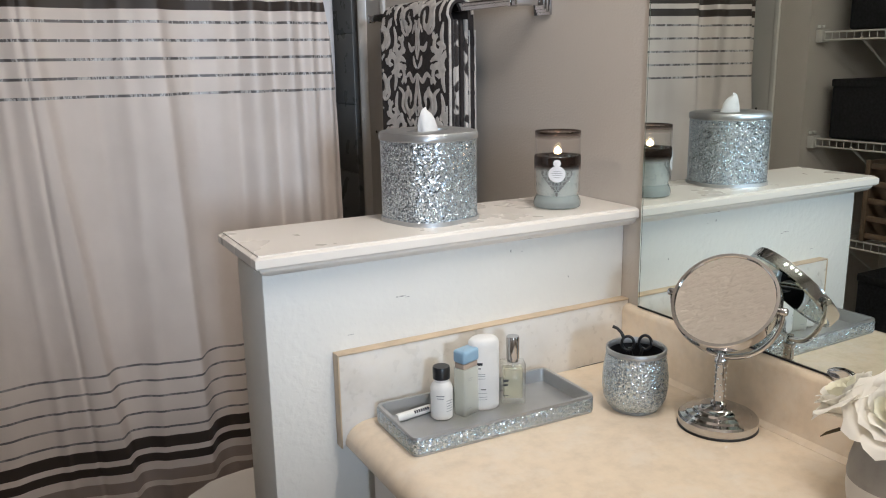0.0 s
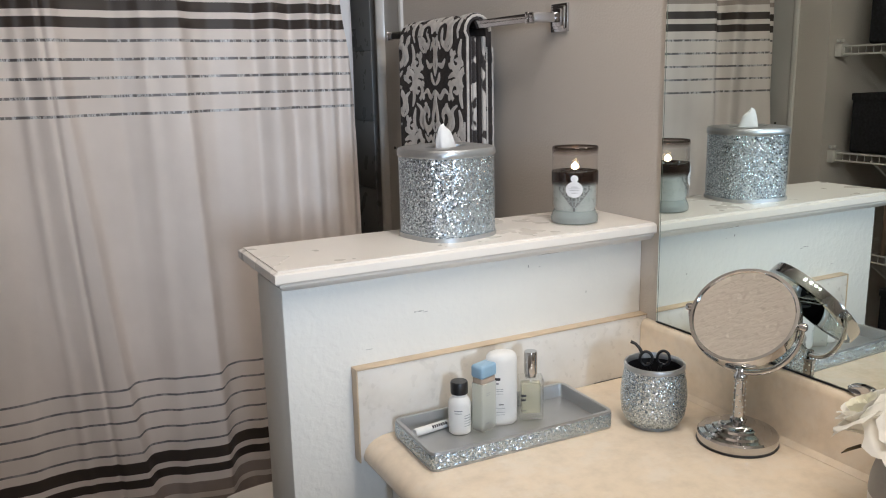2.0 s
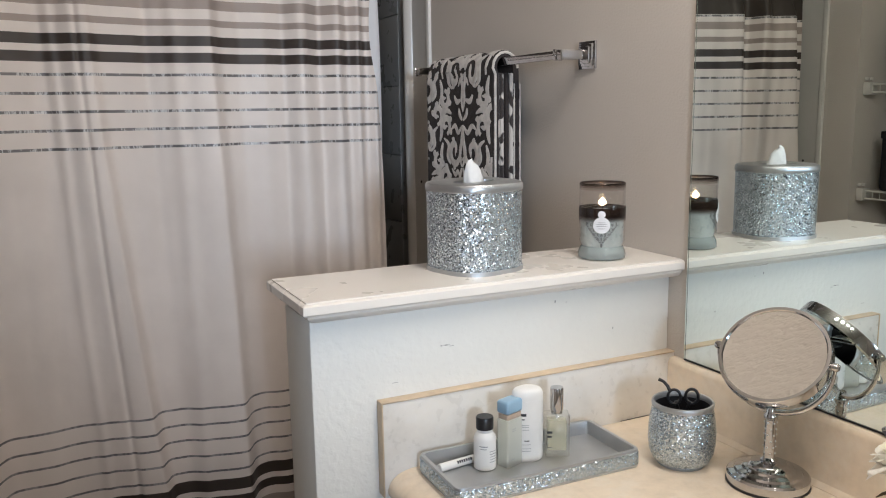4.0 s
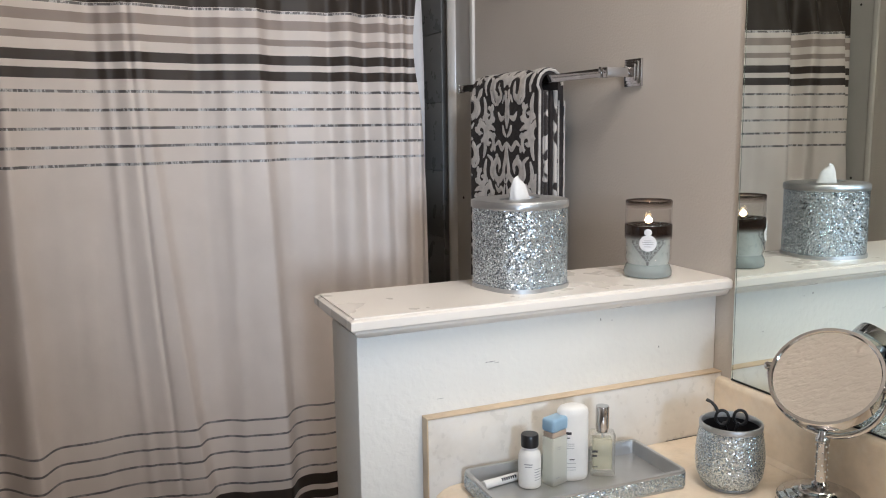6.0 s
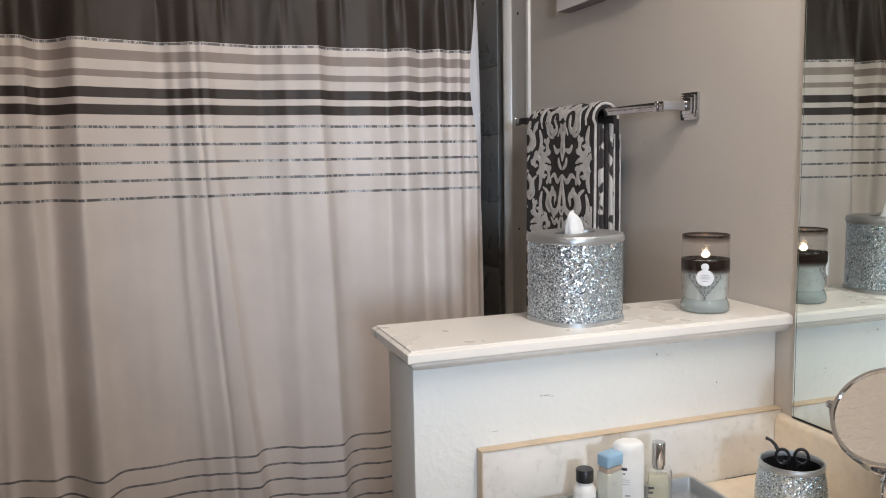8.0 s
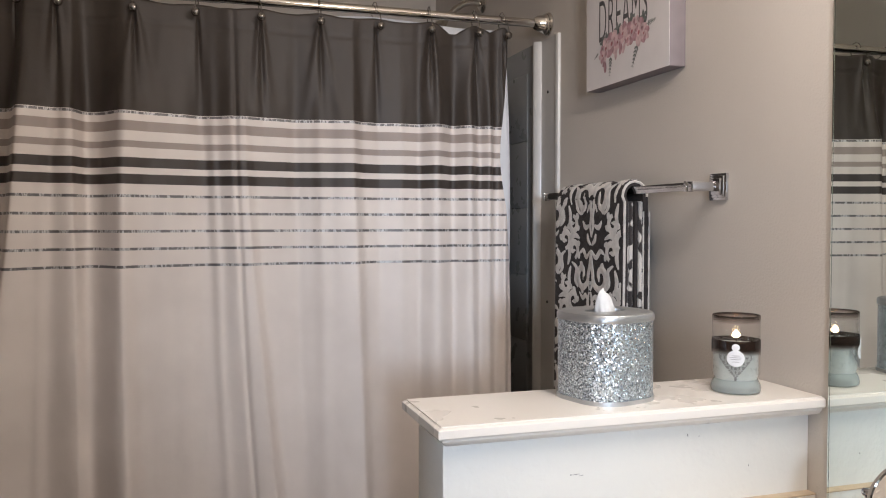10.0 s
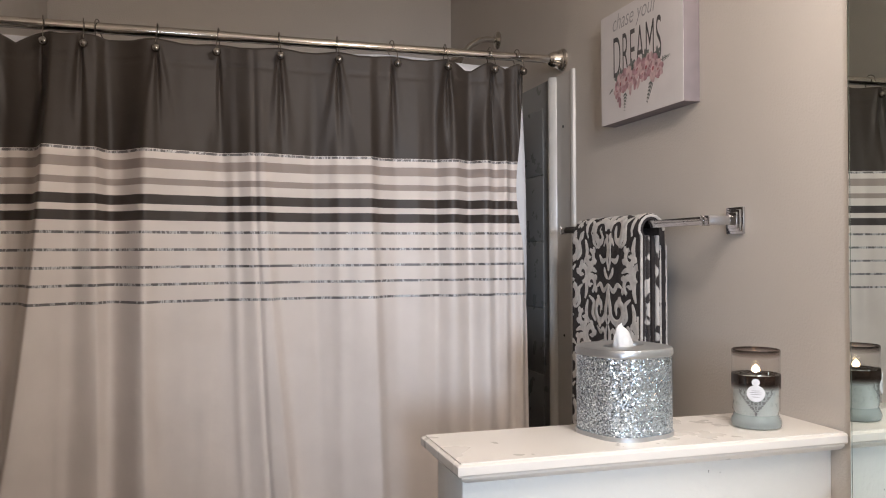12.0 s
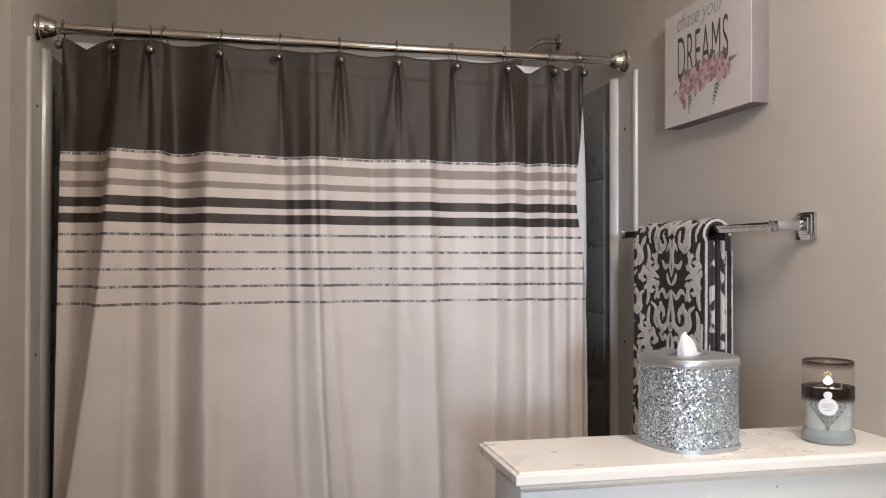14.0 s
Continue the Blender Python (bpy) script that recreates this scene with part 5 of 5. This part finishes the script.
def scissors():
    t = thing("scissors", -0.136, 0.899, CT + 0.012, "small black grooming scissors standing in the tumbler", "scissors", rz=-42)
    black = BLACK_PLASTIC

    def loop(cx, cz, r, tilt):
        return [(cx + r * math.cos(2 * math.pi * i / 24) * 0.9, 0.004 * tilt, cz + r * math.sin(2 * math.pi * i / 24) * 1.1) for i in range(24)]
    for side, cx in ((-1, -0.0125), (1, 0.0125)):
        blade = part("blade", box((-0.004, -0.0008 + side * 0.001, 0), (0.004, 0.0008 + side * 0.001, 0.055), 0.0006, m=Matrix.Rotation(radians(side * 4), 4, "Y")), black, t)
        bm = tube([(side * 0.003, side * 0.001, 0.053), (cx * 0.55, side * 0.001, 0.072), (cx * 0.8, side * 0.002, 0.083)], 0.0024, 10)
        tube(loop(cx, 0.090, 0.0100, side), 0.0022, 10, bm=bm, closed=True)
        if side < 0:
            tube([(cx - 0.006, -0.004, 0.098), (cx - 0.010, -0.004, 0.106), (cx - 0.016, -0.003, 0.112), (cx - 0.023, -0.002, 0.1145)], [0.0026, 0.0024, 0.0022, 0.0026], 10, bm=bm)
        part("handle", bm, black, t, "black finger loop")
    part("pivot", lathe([(0, -0.003), (0.0025, -0.003), (0.0025, 0.003), (0, 0.003)], 12, m=Matrix.Translation((0, 0, 0.05)) @ Matrix.Rotation(math.pi / 2, 4, "X")), CHROME, t)


tumbler()
scissors()


def makeup_mirror():
    t = thing("makeup_mirror", -0.077, 0.790, CT, "round chrome tilting makeup mirror on a stepped base", "makeup mirror", rz=-70)
    part("base", lathe([(0, 0), (0.054, 0), (0.0555, 0.003), (0.0555, 0.014), (0.053, 0.017), (0.046, 0.0185), (0.044, 0.0215), (0.036, 0.0235), (0.034, 0.0265), (0.026, 0.0285), (0.024, 0.031), (0.012, 0.033), (0, 0.034)], 64), CHROME, t, "stepped chrome base")
    part("foot_ring", lathe([(0, -0.0003), (0.0555, -0.0003), (0.0565, 0.0015), (0.0562, 0.0032), (0, 0.0032)], 64), BLACK_PLASTIC, t, "black rubber foot ring")
    post = part("post", lathe([(0, 0.032), (0.0115, 0.032), (0.0115, 0.036), (0.008, 0.039), (0.0078, 0.094), (0.0095, 0.096), (0.0095, 0.1), (0.007, 0.104), (0.0055, 0.111), (0, 0.113)], 32), CHROME, t)
    bm = bmesh.new()
    for k in range(6):
        for q in range(6):
            a = q * math.pi / 3 + 0.5 * (k % 2)
            lathe([(0, 0.0), (0.0014, 0.0), (0.001, 0.0011), (0, 0.0013)], 8, bm=bm, m=Matrix.Translation((0.0077 * math.cos(a), 0.0077 * math.sin(a), 0.046 + k * 0.0088)) @ Matrix.Rotation(a, 4, "Z") @ Matrix.Rotation(math.pi / 2, 4, "Y"))
    part("studs", bm, WHITE_PLASTIC, post, "small bright crystal studs")["kind"] = "stuff"
    # yoke: a half ring from pivot to pivot
    cz, rr = 0.185, 0.0795
    part("yoke", tube([(rr * math.cos(math.pi + math.pi * i / 32), 0, cz + rr * math.sin(math.pi + math.pi * i / 32)) for i in range(33)], [0.0022 + 0.0022 * math.sin(math.pi * i / 32) for i in range(33)], 12), CHROME, t)
    for s in (-1, 1):
        part("pivot_knob", lathe([(0, 0), (0.005, 0), (0.0055, 0.002), (0.0055, 0.009), (0.004, 0.011), (0, 0.011)], 16, m=Matrix.Translation((s * (rr - 0.006), 0, cz)) @ Matrix.Rotation(s * math.pi / 2, 4, "Y")), CHROME, t)
    tilt = Matrix.Translation((0, 0, cz)) @ Matrix.Rotation(radians(TILT), 4, "X")
    fr = 0.0735
    part("frame", lathe([(fr - 0.0055, 0.0052), (fr - 0.004, 0.0075), (fr, 0.0075), (fr + 0.001, 0.004), (fr + 0.001, -0.009), (fr - 0.001, -0.0115), (fr - 0.006, -0.0105)], 72, m=tilt), CHROME, t, "chrome ring frame")
    dish = [(0, 0.0028)] + [((fr - 0.005) * k / 16, 0.0028 + 0.0022 * (k / 16) ** 2) for k in range(1, 17)]
    part("magnifying_glass", lathe(dish, 72, m=tilt), SMALL_MIRROR, t, "concave magnifying mirror")
    part("flat_glass", lathe([(fr - 0.005, -0.0102), (0, -0.0103)], 64, m=tilt), MIRROR, t, "flat mirror on the back")


SMALL_MIRROR = material("makeup_mirror_silver", (0.92, 0.91, 0.89), rough=0.0, metal=1.0, vary=0.0)
TILT = 47
makeup_mirror()

def silk(name, colour):
    """Thin silk: part of the light goes through."""
    m = material(name, colour, rough=0.75, vary=0.03, scale=40)
    nt = m.node_tree
    tl = node(nt, "ShaderNodeBsdfTranslucent", Color=rgba(colour))
    mix = node(nt, "ShaderNodeMixShader", Fac=0.28)
    nt.links.new(nt.nodes["Principled BSDF"].outputs[0], mix.inputs[1])
    nt.links.new(tl.outputs[0], mix.inputs[2])
    nt.links.new(mix.outputs[0], nt.nodes["Material Output"].inputs[0])
    return m


PETAL = silk("cream_silk_petal", (0.95, 0.93, 0.87))
PETAL_IN = silk("yellow_cream_silk_petal", (0.93, 0.91, 0.76))
STEM = material("brown_green_stem", (0.10, 0.075, 0.035), rough=0.7, vary=0.2, scale=50)
VASE_GREY = material("grey_glazed_pot", (0.34, 0.33, 0.32), rough=0.45, vary=0.12, scale=22)
VASE_WHITE = material("white_glazed_pot", (0.72, 0.71, 0.69), rough=0.35, vary=0.04, scale=22)


def petal_mesh(name, radius, height, curl, spread, mat):
    """A cupped petal with a rounded outline and a softly rolled lip; the flower's axis is z."""
    bm = bmesh.new()
    nu, nv = 14, 16
    grid = []
    for j in range(nv + 1):
        v = j / nv
        rad = radius * (0.18 + 0.82 * math.sin(min(1.0, v * 1.2) * math.pi / 2)) + curl * max(0.0, (v - 0.55) / 0.45) ** 2
        wide = radians(spread) * (0.45 + 0.55 * math.sin(min(1.0, v * 1.7) * math.pi / 2)) * math.sqrt(max(0.02, 1 - (max(0.0, v - 0.45) / 0.57) ** 3.5))
        row = []
        for i in range(nu + 1):
            u = -1 + 2 * i / nu
            r = rad * (1 + 0.05 * u * u * v) + 0.022 * radius * math.sin(2.2 * u + 3 * v) * v + curl * 0.30 * u * u * v * v
            z = height * v - curl * 0.8 * max(0.0, (v - 0.6) / 0.4) ** 3 + 0.012 * height * math.sin(4 * u) * v * v
            row.append(bm.verts.new((r * math.sin(wide * u), -r * math.cos(wide * u), z)))
        grid.append(row)
    for j in range(nv):
        for i in range(nu):
            bm.faces.new((grid[j][i], grid[j][i + 1], grid[j + 1][i + 1], grid[j + 1][i]))
    me = bpy.data.meshes.new(name)
    bm.to_mesh(me)
    bm.free()
    me.shade_smooth()
    me.materials.append(mat)
    return me


def bouquet():
    t = thing("rose_bouquet", -0.086, 0.516, CT + 0.0105, "cream silk roses standing in a two-tone pot", "artificial flowers")
    rings = ((petal_mesh("petal", 0.034, 0.034, 0.012, 50, PETAL), 5, 9), (petal_mesh("petal", 0.028, 0.040, 0.008, 48, PETAL), 5, 6),
             (petal_mesh("petal", 0.021, 0.043, 0.005, 50, PETAL), 4, 4), (petal_mesh("petal", 0.0145, 0.043, 0.003, 56, PETAL_IN), 4, 3),
             (petal_mesh("petal", 0.009, 0.041, 0.001, 70, PETAL_IN), 3, 2), (petal_mesh("petal", 0.0045, 0.039, 0.0, 80, PETAL_IN), 2, 2))
    loose = petal_mesh("petal", 0.030, 0.042, 0.004, 42, PETAL)
    rnd = random.Random(5)
    heads = (((-0.006, 0.054, 0.098), (-34, -16, 0), 1.0), ((-0.010, 0.002, 0.103), (14, -42, 0), 1.1), ((0.020, -0.050, 0.080), (30, -8, 0), 1.0), ((0.024, 0.018, 0.108), (-6, 10, 0), 0.9))
    for at, lean, size in heads:
        rose = part("rose", lathe([(0, 0), (0.006, 0.001), (0.009, 0.006), (0.006, 0.012), (0, 0.014)], 16), STEM, t, "cream silk rose head")
        rose.matrix_basis = pose(*at, *lean) @ Matrix.Scale(size, 4)
        for ring, (mesh, n, wobble) in enumerate(rings):
            for k in range(n):
                a = 360 * k / n + ring * 37 + rnd.uniform(-8, 8)
                p = new("petal", mesh)
                p.parent = rose
                p.matrix_basis = Matrix.Rotation(radians(a), 4, "Z") @ Matrix.Rotation(radians(rnd.uniform(-2, wobble)), 4, "X") @ Matrix.Scale(rnd.uniform(0.94, 1.06), 4)
        part("stem", tube([at, (at[0] * 0.5, at[1] * 0.5, 0.04), (at[0] * 0.1, at[1] * 0.1, 0.0)], 0.002, 8), STEM, t)
    for at, rot in (((-0.012, 0.036, 0.082), (-110, 8, 10)),):
        p = new("petal", loose)
        p.parent = t
        p.matrix_basis = pose(*at, *rot) @ Matrix.Scale(0.95, 4)
    part("sepal", tube([(-0.018, 0.068, 0.074), (-0.021, 0.082, 0.064), (-0.023, 0.089, 0.057)], [0.0022, 0.0018, 0.0005], 8), STEM, t, "brown dried leaf tip")


def pot():
    t = thing("flower_pot", -0.086, 0.516, CT, "round pot with grey top and white bottom", "flower pot")
    r = 0.056
    part("lower_glaze", lathe([(0, 0), (r - 0.014, 0), (r - 0.008, 0.003), (r - 0.002, 0.016), (r, 0.030), (r, 0.045)], 56), VASE_WHITE, t, "white glazed lower half")
    part("upper_glaze", lathe([(r + 0.0003, 0.0452), (r + 0.0005, 0.048), (r - 0.001, 0.064), (r - 0.005, 0.080), (r - 0.009, 0.090), (r - 0.012, 0.0905), (r - 0.012, 0.078), (r - 0.010, 0.012), (0, 0.010)], 56), VASE_GREY, t, "grey mottled upper half")


bouquet()
pot()
